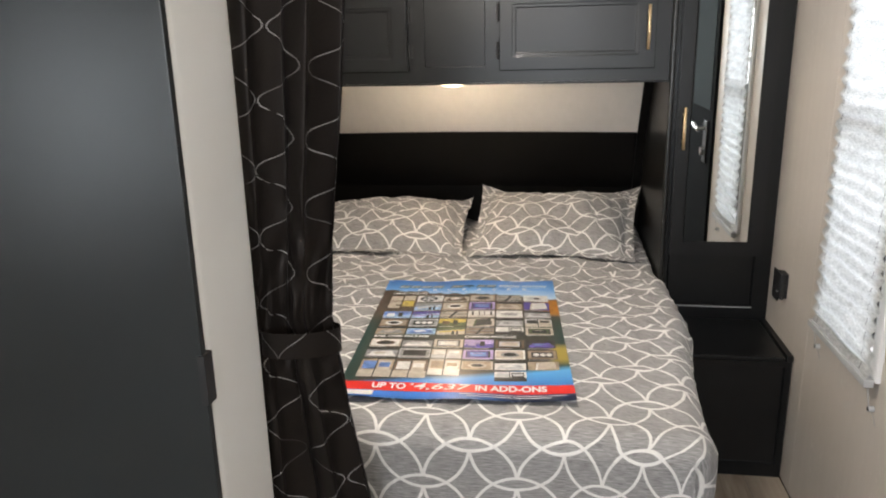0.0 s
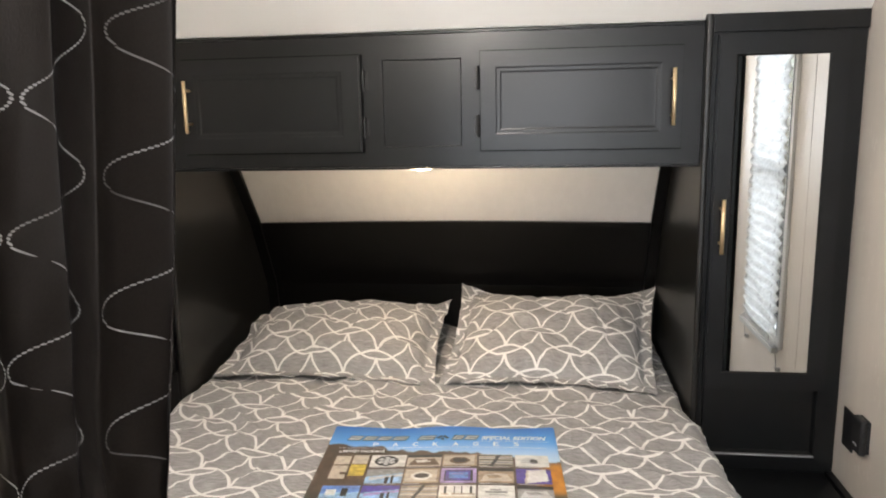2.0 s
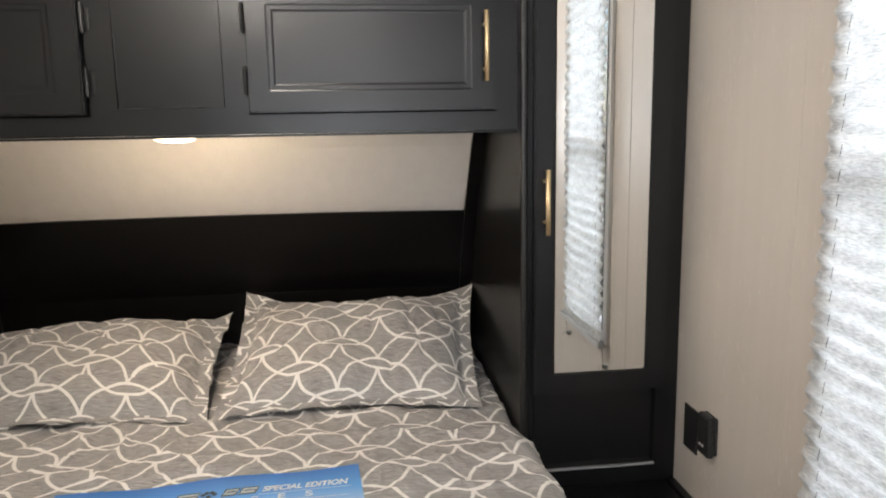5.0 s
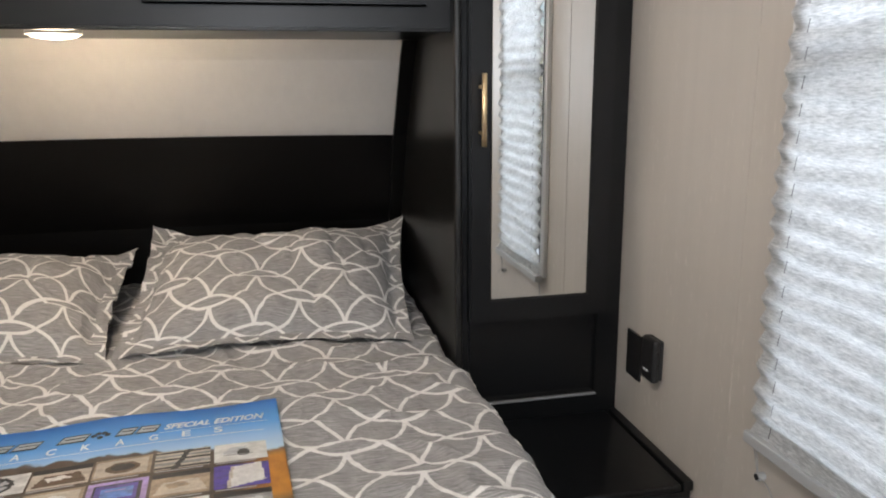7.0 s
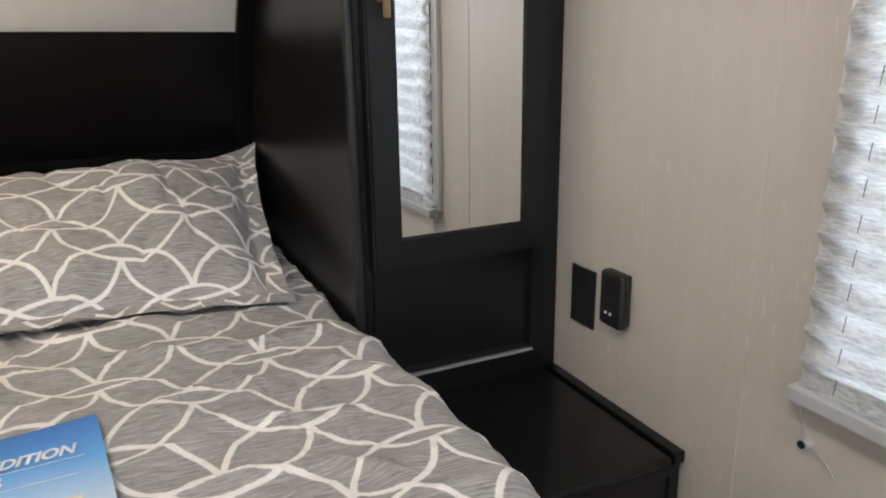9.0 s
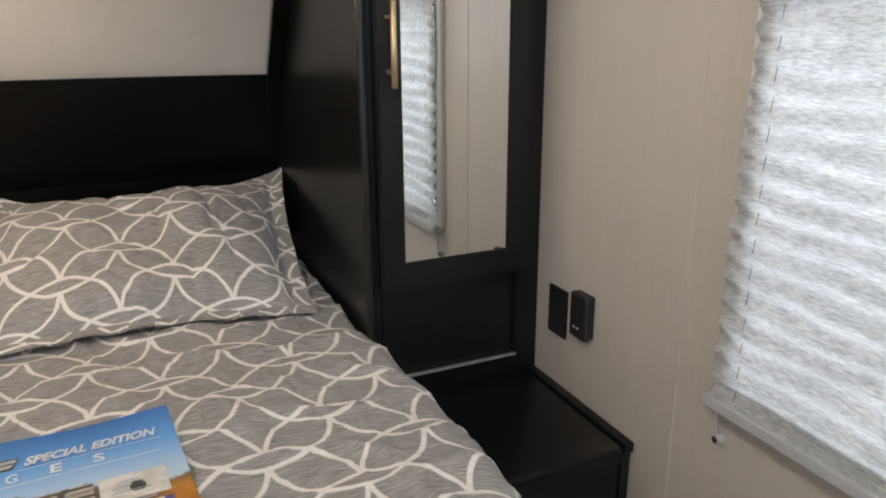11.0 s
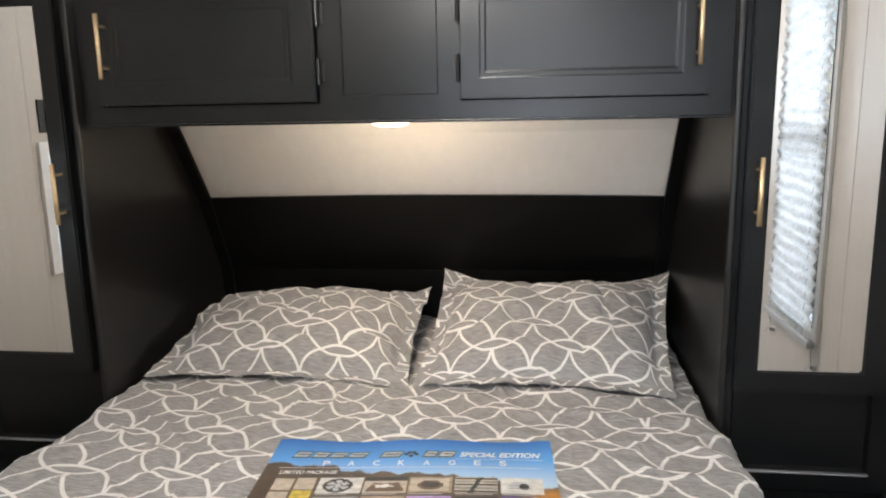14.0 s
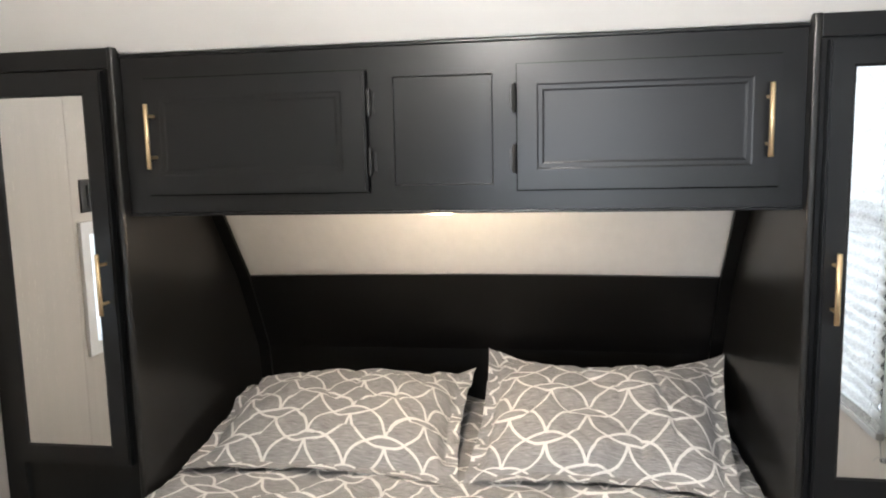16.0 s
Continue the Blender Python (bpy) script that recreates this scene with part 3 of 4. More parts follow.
def wardrobe(s, name_label):
    """s = 1 or -1: which side of the bed."""
    o = (s * 0.965, 2.83, 0)
    w = thing("wardrobe", name_label, "wardrobe", o, "wardrobes beside the bed")
    def slab(xa, xb, y0, y1, z0, z1, ra, rb, rz0, rz1, steps, edge=0.0025):
        x0, x1 = sorted((s * xa, s * xb))
        r0, r1 = sorted((s * ra, s * rb))
        return rel(slab_with_recess(x0, x1, y0, y1, z0, z1, r0, r1, rz0, rz1, steps, edge), o)
    part("body", slab(0.784, 1.168, 2.828, 2.868, 0.0, 1.727, 0.80, 1.112, 0.502, 0.702, [(0.001, 0.004), (0.007, 0.012)]), BLACK, w)
    part("carcass", rel(nose_prism(s * 0.784, s * 1.168, 2.8682, 0.0, 1.716), o), BLACK, w)
    part("side_panel", rel(nose_prism(s * 0.7665, s * 0.7835, 2.812, 0.0, 1.727, 0.026, 0.0075), o), GLOSS, w, "satin side panel with a rounded front edge")
    part("top_rail", rel(box(s * 0.7842, s * 1.168, 2.818, 2.8275, 1.680, 1.727, 0.002), o), BLACK, w)
    # Added strip: the recess edge's highlight as a lighter colour.
    part("edge_highlight", rel(box(s * 0.80, s * 1.112, 2.818, 2.8275, 0.4985, 0.503, 0.0015), o), LIT_EDGE, w, "slim grey strip that paints the light on the recess edge")
    d = part("door", slab(0.797, 1.122, 2.802, 2.824, 0.704, 1.673, 0.842, 1.076, 0.753, 1.623, [(0.004, 0.004), (0.006, 0.006)], 0.004), DOOR_BLACK, w)
    part("mirror", rel(box(s * 0.847, s * 1.071, 2.8055, 2.8078, 0.758, 1.618), o), MIRROR, d, "tall narrow mirror")
    bar_handle(d, s * 0.820 - o[0], 2.770 - o[1], 1.098, 1.246)
    return w


wardrobe(1, "black wardrobe with a tall mirrored door beside the window")
wardrobe(-1, "black wardrobe with a tall mirrored door beside the bed")


def nightstand(s):
    o = (s * 0.965, 2.65, 0)
    n = thing("nightstand", "low black nightstand box against the wardrobe and wall", "nightstand", o, "nightstands beside the bed")
    x0, x1 = sorted((s * 0.768, s * 1.166))
    r0, r1 = sorted((s * 0.80, s * 1.145))
    part("body", rel(slab_with_recess(x0, x1, 2.479, 2.826, 0.0, 0.436, r0, r1, 0.05, 0.415, [(0.002, 0.006), (0.004, 0.007)]), o), BLACK, n)
    t0, t1 = sorted((s * 0.766, s * 1.143))
    part("top", rel(box(t0, t1, 2.473, 2.826, 0.4365, 0.452, 0.006, 3), o), BLACK, n)
    part("wall_rail", rel(box(s * 1.1465, s * 1.1675, 2.473, 2.826, 0.4365, 0.457, 0.003), o), BLACK, n, "narrow raised rail along the wall")
    return n


nightstand(1), nightstand(-1)

# ---- headboard ----
hb = thing("headboard", "black panel headboard with a gently arched top edge", "headboard", (0, 3.5, 0.3))
HO = (0, 3.5, 0.3)
part("panel", rel(sloped_sheet(-0.766, 0.766, 0.3, 1.083, 0.001, 0.02, 40, 32, 0.008), HO), HEAD, hb)
for s in (-1, 1):
    a, b = sorted((s * 0.728, s * 0.766))
    part("corner_strip", rel(sloped_sheet(a, b, 0.6, 1.34, -0.012, 0.015, 2, 20), HO), HEAD, hb, "black corner strip")

# ---- bed ----
bed = thing("bed", "made double bed with a grey ring-print comforter", "bed", (0, 2.5, 0))
BO = (0, 2.5, 0)
part("platform", rel(box(-0.70, 0.70, 1.60, 3.56, 0.0, 0.30, 0.01), BO), BLACK, bed, "black bed platform")
part("mattress", rel(box(-0.715, 0.715, 1.57, 3.56, 0.30, 0.58, 0.05, 4), BO), MATTRESS, bed)
TOP, HALF, FOOT, ROUND, DROP = 0.622, 0.775, 1.56, 0.06, 0.44
LEFT, RIGHT = -(HALF + DROP), HALF + DROP


def bulge(t):
    """How far the cover's long edge swells beyond or falls short of HALF along the bed."""
    for (ta, a), (tb, b) in zip(EDGE, EDGE[1:]):
        if t <= tb:
            f = max(0.0, (t - ta) / (tb - ta))
            f = f * f * (3 - 2 * f)
            return a + (b - a) * f
    return EDGE[-1][1]


EDGE = [(1.56, -0.014), (1.75, -0.024), (1.95, -0.015), (2.1, -0.002), (2.35, 0.026), (2.75, 0.018), (2.85, 0.006), (3.6, 0.01)]


def bend(d):
    """Cloth that runs d past the start of the rounded edge: how far out, how far down."""
    if d <= 0:
        return 0.0, 0.0
    arc = ROUND * math.pi / 2
    if d < arc:
        a = d / ROUND
        return ROUND * math.sin(a), ROUND * (1 - math.cos(a))
    return ROUND + 0.004 * min(1, (d - arc) / 0.3), ROUND + d - arc


def rumple(s, t):
    """Height of the comforter's puckers over its own coordinates."""
    n1 = noise.noise((s * 3.2, t * 3.0, 1.0))
    n2 = noise.noise((s * 8.0 + 4, t * 9.0, 2.0))
    r = 1 - abs(noise.noise((s * 6.0 + n1 * 1.2, t * 7.5 + n1 * 0.8, 5.0))) * 2.0
    r2 = 1 - abs(noise.noise((s * 13.0 + n1, t * 15.0, 9.0))) * 2.0
    head = min(1.0, max(0.15, (t - 1.5) / 0.9))
    return 0.012 * n1 + 0.006 * n2 + head * (0.012 * max(0, r) ** 3 + 0.0045 * max(0, r2) ** 3)


def under_poster(s, t):
    """1 where the paper presses the comforter flat, fading out past its edge."""
    c, n = math.cos(radians(4.1)), math.sin(radians(4.1))
    dx, dy = s - 0.113, t - 2.145
    a, b = abs(dx * c + dy * n) - 0.295, abs(-dx * n + dy * c) - 0.461
    return max(0.0, 1 - max(0.0, a, b) / 0.06)


def cover_place(u, v):
    s = LEFT + (RIGHT - LEFT) * u
    t = 3.575 - (3.575 - FOOT + DROP) * v
    dx, zx = bend(abs(s) - (HALF - ROUND))
    dy, zy = bend((FOOT + ROUND) - t)
    x = math.copysign(min(abs(s), HALF - ROUND) + dx, s)
    y = max(t, FOOT + ROUND) - dy
    drop = (zx ** 4 + zy ** 4) ** 0.25
    h = rumple(s, t) * (1 - 0.75 * under_poster(s, t))
    crown = 0.012 * (1 - (x / HALF) ** 2)
    if zx > 0.05:
        x += math.copysign(h * 0.7 + 0.007 * math.sin(t * 14 + 1.0) * min(1, zx / 0.3), s)
    if zy > 0.05:
        y -= h * 0.7 + 0.012 * math.sin(s * 12) * min(1, zy / 0.3)
    x += math.copysign(1.0, s) * bulge(t) * min(1.0, abs(x) / 0.7) ** 3
    near = min(0.14, max(0.0, FOOT + 0.14 - t))
    if abs(x) > 0.4:
        x -= math.copysign((0.14 - math.sqrt(0.14 ** 2 - near ** 2)) * 0.5 * (abs(x) - 0.4) / 0.37, s)
    z = TOP - drop + h + crown
    if t > 2.44:
        limit = 0.755 if t > 2.80 or z < 0.48 else 0.81
        x = math.copysign(min(abs(x), limit), s)
    return Vector((x, y, z)) - Vector(BO)


def cover_uv(u, v):
    s = LEFT + (RIGHT - LEFT) * u
    t = 3.575 - (3.575 - FOOT + DROP) * v
    w = 0.014 * min(1.0, max(0.1, (t - 1.3) / 1.0))
    along = t - ROW_T
    along = (along * 0.945 if along > 0 else along) + 0.866 * RING
    skew = 0.045 * min(1.0, max(0.0, (t - 1.7) / 0.5))
    return (s - ROW_X + skew + w * noise.noise((s * 4.5, t * 4.5, 11.0)),
            along + w * noise.noise((s * 4.5, t * 4.5, 21.0)))


# where a row of ring overlaps lies across the bed's foot
ROW_X, ROW_T = 0.09, 1.645
part("comforter", grid(230, 250, cover_place, cover_uv), FABRIC, bed, "rumpled grey cotton comforter with white interlaced rings")


def pillow(name, corners, puff, label, seed, uv0, lean, slump=0.0):
    """corners: front-left, front-right, back-right, back-left of the case's seam."""
    p = thing(name, label, "pillow", corners[0], "pillows on the bed")
    fl, fr, br, bl = [Vector(c) for c in corners]
    base = Vector(corners[0])
    nrm = (fr - fl).cross(bl - fl).normalized()
    def spot(u, v, side):
        a, b = 2 * u - 1, 2 * v - 1
        pinch_u = a * (1 - 0.055 * (1 - b * b))
        pinch_v = b * (1 - 0.12 * (1 - a * a))
        uu, vv = (pinch_u + 1) / 2, (pinch_v + 1) / 2
        q = (fl * (1 - uu) + fr * uu) * (1 - vv) + (bl * (1 - uu) + br * uu) * vv
        q = q + (fr - bl) * slump * (max(0.0, -a) * max(0.0, b)) ** 3
        aa, bb = min(1.0, abs(a) / 0.89), min(1.0, abs(b) / 0.90)
        rim = max(0.0, 1 - aa ** 3.2) ** 0.55 * max(0.0, 1 - bb ** 3.0) ** 0.55
        rim *= 1 - 0.38 * max(0.0, b) ** 1.5 * lean
        rib = noise.noise((a * 2.2 + seed, b * 2.2, 0.5)) * 0.022 + noise.noise((a * 5 + seed, b * 5, 2.5)) * 0.010
        crack = (1 - abs(noise.noise((a * 3.4 + seed, b * 2.6, 6.5))) * 2.4)
        rib -= 0.012 * max(0.0, crack) ** 4
        near = max(0, abs(b) - 0.62) * 2.6, max(0, abs(a) - 0.68) * 3.0
        fold = 0.004 * math.sin(a * 21 + seed + 2 * noise.noise((a * 3, b * 3, seed))) * near[0] + 0.007 * math.sin(b * 19 + seed + 2 * noise.noise((b * 3, a * 3, seed))) * near[1]
        q = q + nrm * (side * puff * rim * (1.0 if side > 0 else 0.55) + (rib * (0.3 + 0.7 * rim) + fold) * (1 if side > 0 else 0.3))
        # the flange beyond the seam stands off in ripples
        out = max(0.0, max(abs(a) / 0.89, abs(b) / 0.90) - 1) / 0.12
        q = q + nrm * (out * (0.009 if b > -0.5 else 0.002) * math.sin(7 * (a - b) + 9 * noise.noise((a * 1.5, b * 1.5, seed + 3))))
        q.z -= 0.046 * lean * (1 - a * a) ** 0.8 * max(0.0, b) ** 2
        q.z = max(q.z, 0.632 + 0.01 * (1 - (q.x / 0.76) ** 2))
        return q - base
    def lengths(at, n):
        pts = [at(i / n) for i in range(n + 1)]
        run = [0.0]
        for p0, p1 in zip(pts, pts[1:]):
            run.append(run[-1] + (p1 - p0).length)
        return run
    nu, nv = 90, 76
    across, along = lengths(lambda u: spot(u, 0.4, 1), nu), lengths(lambda v: spot(0.5, v, 1), nv)
    mid = across[nu // 2]
    bm = grid(nu, nv, lambda u, v: spot(u, v, 1), lambda u, v: (across[round(u * nu)] - mid + uv0[0] + 0.004 * noise.noise((u * 6, v * 6, seed)), along[round(v * nv)] + uv0[1] + 0.004 * noise.noise((u * 6, v * 6, seed + 9))))
    low = grid(24, 20, lambda u, v: spot(u, v, -1), lambda u, v: (0.4 + 0.72 * u, 0.56 * v))
    part("case_front", bm, FABRIC, p)
    part("case_back", low, FABRIC, p)
    return p


pillow("pillow", [(0.02, 2.925, 0.643), (0.69, 2.905, 0.640), (0.765, 3.50, 0.838), (0.035, 3.52, 0.824)], 0.082, "plump grey ring-print pillow propped against the headboard", 1.3, (0.1435, -0.036), 1.0)
pillow("pillow", [(-0.735, 2.93, 0.648), (0.012, 2.915, 0.643), (0.0, 3.47, 0.778), (-0.75, 3.48, 0.764)], 0.084, "grey ring-print pillow lying flat on the bed", 4.1, (0.05, -0.006), 0.25, 0.13)

# ---- curtain ----
cur = thing("curtain", "brown-black satin curtain with beaded silver waves, tied back", "curtain", (-0.06, 1.345, 0.0))
CU = Vector((-0.06, 1.345, 0.0))


def curtain_edge(z):
    """Left and right edge of the gathered curtain at a height."""
    k = math.exp(-((z - 0.96) / 0.12) ** 2)
    if z > 0.96:
        right = -0.052 + 0.115 * (z - 0.96)
    else:
        right = -0.052 + 0.16 * min(0.96 - z, 0.55)
    return -0.222 - 0.01 * max(0.0, 1.3 - z), right, k


def curtain_place(u, v):
    z = 2.0 - 1.96 * v
    left, right, k = curtain_edge(z)
    x = left + (right - left) * u
    deep = 0.017 - 0.006 * k
    run = 0.05
    y = 1.352 + run * u + deep * math.sin(u * 4.6 * math.pi + 0.9 + 0.25 * math.sin(z * 2)) + 0.008 * noise.noise((u * 6, z * 2.2, 7.0))
    x += 0.006 * math.sin(u * 9.2 * math.pi + 1.0) * (1 - k) + 0.004 * noise.noise((u * 5, z * 4, 3.0))
    y += 0.012 * math.exp(-((z - 0.96) / 0.25) ** 2) * noise.noise((u * 14, z * 16, 4.0))
    return Vector((x, y, z)) - CU


def curtain_uv(u, v):
    z = 2.0 - 1.96 * v
    left, right, _ = curtain_edge(z)
    axis = -0.145 + 0.097 * (max(z, 0.96) - 1.388)
    return 1.12 * (left + (right - left) * u - axis) + 0.004 * math.sin(v * 21), z - 1.386 + 0.02 * (u - 0.2)


part("cloth", grid(120, 200, curtain_place, curtain_uv), SATIN, cur, "", True)


def band_place(u, v):
    ang = 2 * math.pi * u
    z = 0.892 + 0.052 * v - 0.004 * math.cos(ang)
    return Vector((-0.108 + 0.072 * math.cos(ang), 1.377 + 0.025 * math.cos(ang) + 0.036 * math.sin(ang), z)) - CU


part("tie_band", grid(48, 4, band_place, lambda u, v: (0.5 * u, 0.05 * v)), SATIN, cur, "satin tie band round the curtain")
part("curtain_rail", rel(box(-0.16, 1.166, 1.33, 1.36, 2.001, 2.019, 0.003), CU), WHITE_TRIM, cur, "slim white ceiling rail")

# ---- wall fittings ----
sock = thing("wall_plate", "flat black blank plate on the beige wall", "wall plate", (XW, 2.745, 0.62))
part("plate", box(-0.004, 0.001, -0.033, 0.034, -0.053, 0.054, 0.0012), BLACK_PLASTIC, sock)
dev = thing("charger_box", "black plastic charging socket box mounted on the wall", "socket", (XW, 2.6475, 0.655))
part("base", box(-0.007, 0.0, -0.028, 0.027, -0.048, 0.040, 0.003), BLACK_PLASTIC, dev)
part("cover", box(-0.026, -0.0075, -0.032, 0.024, -0.052, 0.043, 0.009, 4), BLACK_PLASTIC, dev)
for z in (-0.012, 0.016):
    part("port", box(-0.020, -0.013, -0.0332, -0.031, z - 0.004, z + 0.004, 0.0), DARK_METAL, dev, "small port in the side")
for y in (-0.008, 0.004):
    part("indicator", box(-0.0268, -0.0255, y - 0.003, y + 0.003, -0.03, -0.026, 0.0), WHITE_TRIM, dev, "tiny white mark")
sw = thing("switch_plate", "black switch plate on the beige wall", "switch", (-XW, 2.345, 1.36))
part("plate", box(0.0, 0.006, -0.045, 0.045, -0.05, 0.05, 0.002), BLACK_PLASTIC, sw)
part("rocker", box(0.006, 0.010, -0.016, 0.016, -0.032, 0.032, 0.002), BLACK_PLASTIC, sw)

# ---- unseen dome lamps added on the ceiling for fill light ----
for spot in (CABIN_FILL, BEDROOM_FILL):
    dome = thing("added_ceiling_lamp", "unseen round dome lamp added on the ceiling for fill light", "lamp", (spot[0], spot[1], ZC), "dome lamps on the ceiling")
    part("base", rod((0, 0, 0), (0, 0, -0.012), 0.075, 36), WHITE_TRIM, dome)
    ring = part("rim", rod((0, 0, -0.012), (0, 0, -0.016), 0.07, 36), FILL_GLOW, dome, "glowing disc of the added lamp")

# ---- poster on the bed ----
POSTER_W, POSTER_H = 0.59, 0.922
PM = pose(0.113, 2.1446, 0.0, 0, 0, 4.1)


def sheet_z(x, y):
    """Height of the paper over the comforter, in the poster's own coordinates."""
    edge = max(0.0, abs(y) / (POSTER_H / 2) - 0.8) * 5
    return 0.6475 + 0.003 * math.sin(x * 9 + 0.6) * math.sin(y * 5 + 0.4) + 0.003 * edge * math.sin(x * 21 + 1)


def print_colour(name, colour, rough=0.3, vary=0.55):
    n = Nodes(name)
    v = n.coords("Object")
    mottle = n.ramp(n.noise(v, 70, 5, 0.7), [(0.3, 0.0), (0.7, 1.0)])
    shade = n.noise(n.coords("Object", (1, 2.5, 1)), 26, 2)
    col = n.mix(mottle, [c * (1 - vary) for c in colour], [min(1, c * (1 + vary)) for c in colour])
    n.set(Base_Color=n.mix(n.math("MULTIPLY", n.ramp(shade, [(0.4, 0.0), (0.65, 1.0)]), vary * 0.9), col, (0.10, 0.085, 0.07)), Roughness=rough)
    n.bsdf.inputs["Coat Weight"].default_value = 0.05
    n.bsdf.inputs["Coat Roughness"].default_value = 0.12
    return n.mat


def poster_ground(name):
    """Blue sky above, dark hills, green-black middle, orange rock at the side, blue water below."""
    n = Nodes(name)
    tc = n.tree.nodes.new("ShaderNodeTexCoord")
    sep = n.add("ShaderNodeSeparateXYZ", Vector=tc.outputs["UV"])
    u, v = sep.outputs[0], sep.outputs[1]
    wob = n.noise(n.coords("UV"), 5, 4, 0.6)
    sky_col = n.ramp(v, [(0.0, (0.04, 0.17, 0.52)), (0.10, (0.13, 0.38, 0.78)), (0.2, (0.5, 0.66, 0.82))])
    land = n.mix(n.noise(n.coords("UV"), 16, 5, 0.7), (0.02, 0.016, 0.013), (0.20, 0.145, 0.11))
    lie = n.math("SUBTRACT", v, n.math("MULTIPLY", u, 0.11))
    hills = n.ramp(n.math("ADD", lie, n.math("MULTIPLY", n.math("SUBTRACT", wob, 0.5), 0.16)), [(0.100, 0.0), (0.106, 1.0)])
    col = n.mix(hills, sky_col, land)
    dusk = n.ramp(v, [(0.34, 0.0), (0.44, 0.85)])
    col = n.mix(dusk, col, n.mix(wob, (0.014, 0.02, 0.016), (0.06, 0.062, 0.05)))
    green = n.math("MULTIPLY", n.ramp(v, [(0.36, 0.0), (0.5, 1.0)]), n.ramp(n.math("ABSOLUTE", n.math("SUBTRACT", u, 0.5)), [(0.42, 0.0), (0.48, 0.8)]))
    col = n.mix(green, col, (0.015, 0.055, 0.048))
    rock = n.math("MULTIPLY", n.ramp(n.math("ADD", u, n.math("MULTIPLY", wob, 0.1)), [(0.92, 0.0), (1.0, 1.0)]), n.ramp(n.math("ABSOLUTE", n.math("SUBTRACT", v, 0.30)), [(0.06, 1.0), (0.09, 0.0)]))
    col = n.mix(rock, col, n.mix(n.noise(n.coords("UV"), 20, 4), (0.22, 0.07, 0.015), (0.7, 0.32, 0.05)))
    gold = n.math("MULTIPLY", n.ramp(n.math("ADD", u, n.math("MULTIPLY", wob, 0.1)), [(0.96, 0.0), (1.0, 1.0)]), n.ramp(n.math("ABSOLUTE", n.math("SUBTRACT", v, 0.70)), [(0.04, 1.0), (0.08, 0.0)]))
    col = n.mix(gold, col, (0.4, 0.3, 0.06))
    water = n.ramp(n.math("ADD", v, n.math("MULTIPLY", n.math("SUBTRACT", u, 0.5), 0.13)), [(0.845, 0.0), (0.875, 1.0)])
    col = n.mix(water, col, n.ramp(v, [(0.80, (0.12, 0.45, 0.78)), (0.93, (0.03, 0.17, 0.55)), (0.965, (0.04, 0.22, 0.66)), (1.0, (0.03, 0.15, 0.5))]))
    navy = n.math("MULTIPLY", n.ramp(v, [(0.955, 0.0), (0.965, 1.0)]), n.ramp(u, [(0.45, 0.0), (0.75, 1.0)]))
    col = n.mix(navy, col, (0.012, 0.02, 0.055))
    n.set(Base_Color=col, Roughness=0.3)
    n.bsdf.inputs["Coat Weight"].default_value = 0.05
    n.bsdf.inputs["Coat Roughness"].default_value = 0.1
    return n.mat


def at_uv(u, v, lift):
    x, y = (u - 0.5) * POSTER_W, (0.5 - v) * POSTER_H
    return Vector((x, y, sheet_z(x, y) + lift))


poster = thing("poster", "glossy blue printed poster with photos and a red price banner", "poster", (0, 0, 0))
poster.matrix_world = PM
ground_mat = poster_ground("poster_print")
bm = grid(60, 90, lambda u, v: at_uv(u, v, 0.0), lambda u, v: (u, v))
part("sheet", bm, ground_mat, poster)

INK = {}
for nm, c in dict(cream=(0.52, 0.46, 0.38), white=(0.70, 0.69, 0.66), tan=(0.38, 0.29, 0.2), brown=(0.14, 0.09, 0.06), dark=(0.03, 0.03, 0.032), grey=(0.3, 0.3, 0.3), silver=(0.5, 0.51, 0.52),
                  blue=(0.12, 0.25, 0.6), sky=(0.3, 0.5, 0.75), purple=(0.1, 0.07, 0.35), lilac=(0.4, 0.3, 0.6), yellow=(0.6, 0.45, 0.08), green=(0.1, 0.14, 0.06), red=(0.75, 0.03, 0.025), orange=(0.55, 0.22, 0.05)).items():
    INK[nm] = print_colour("ink_" + nm, c, vary=0.06 if nm == "red" else 0.2 if nm in ("white", "cream", "silver") else 0.38)
INK["paper"] = print_colour("ink_paper", (0.8, 0.8, 0.8), vary=0.03)


def flat(bm, pts, lift, slot, sub=6):
    """A polygon of the print, laid on the paper's own waves."""
    f = bm.faces.new([bm.verts.new(at_uv(u, v, lift)) for u, v in pts])
    f.material_index = slot
    return f


def rect(u0, v0, u1, v1):
    return [(u0, v0), (u1, v0), (u1, v1), (u0, v1)]


def oval(cu, cv, ru, rv, n=18):
    return [(cu + ru * math.cos(2 * math.pi * i / n), cv + rv * math.sin(2 * math.pi * i / n)) for i in range(n)]


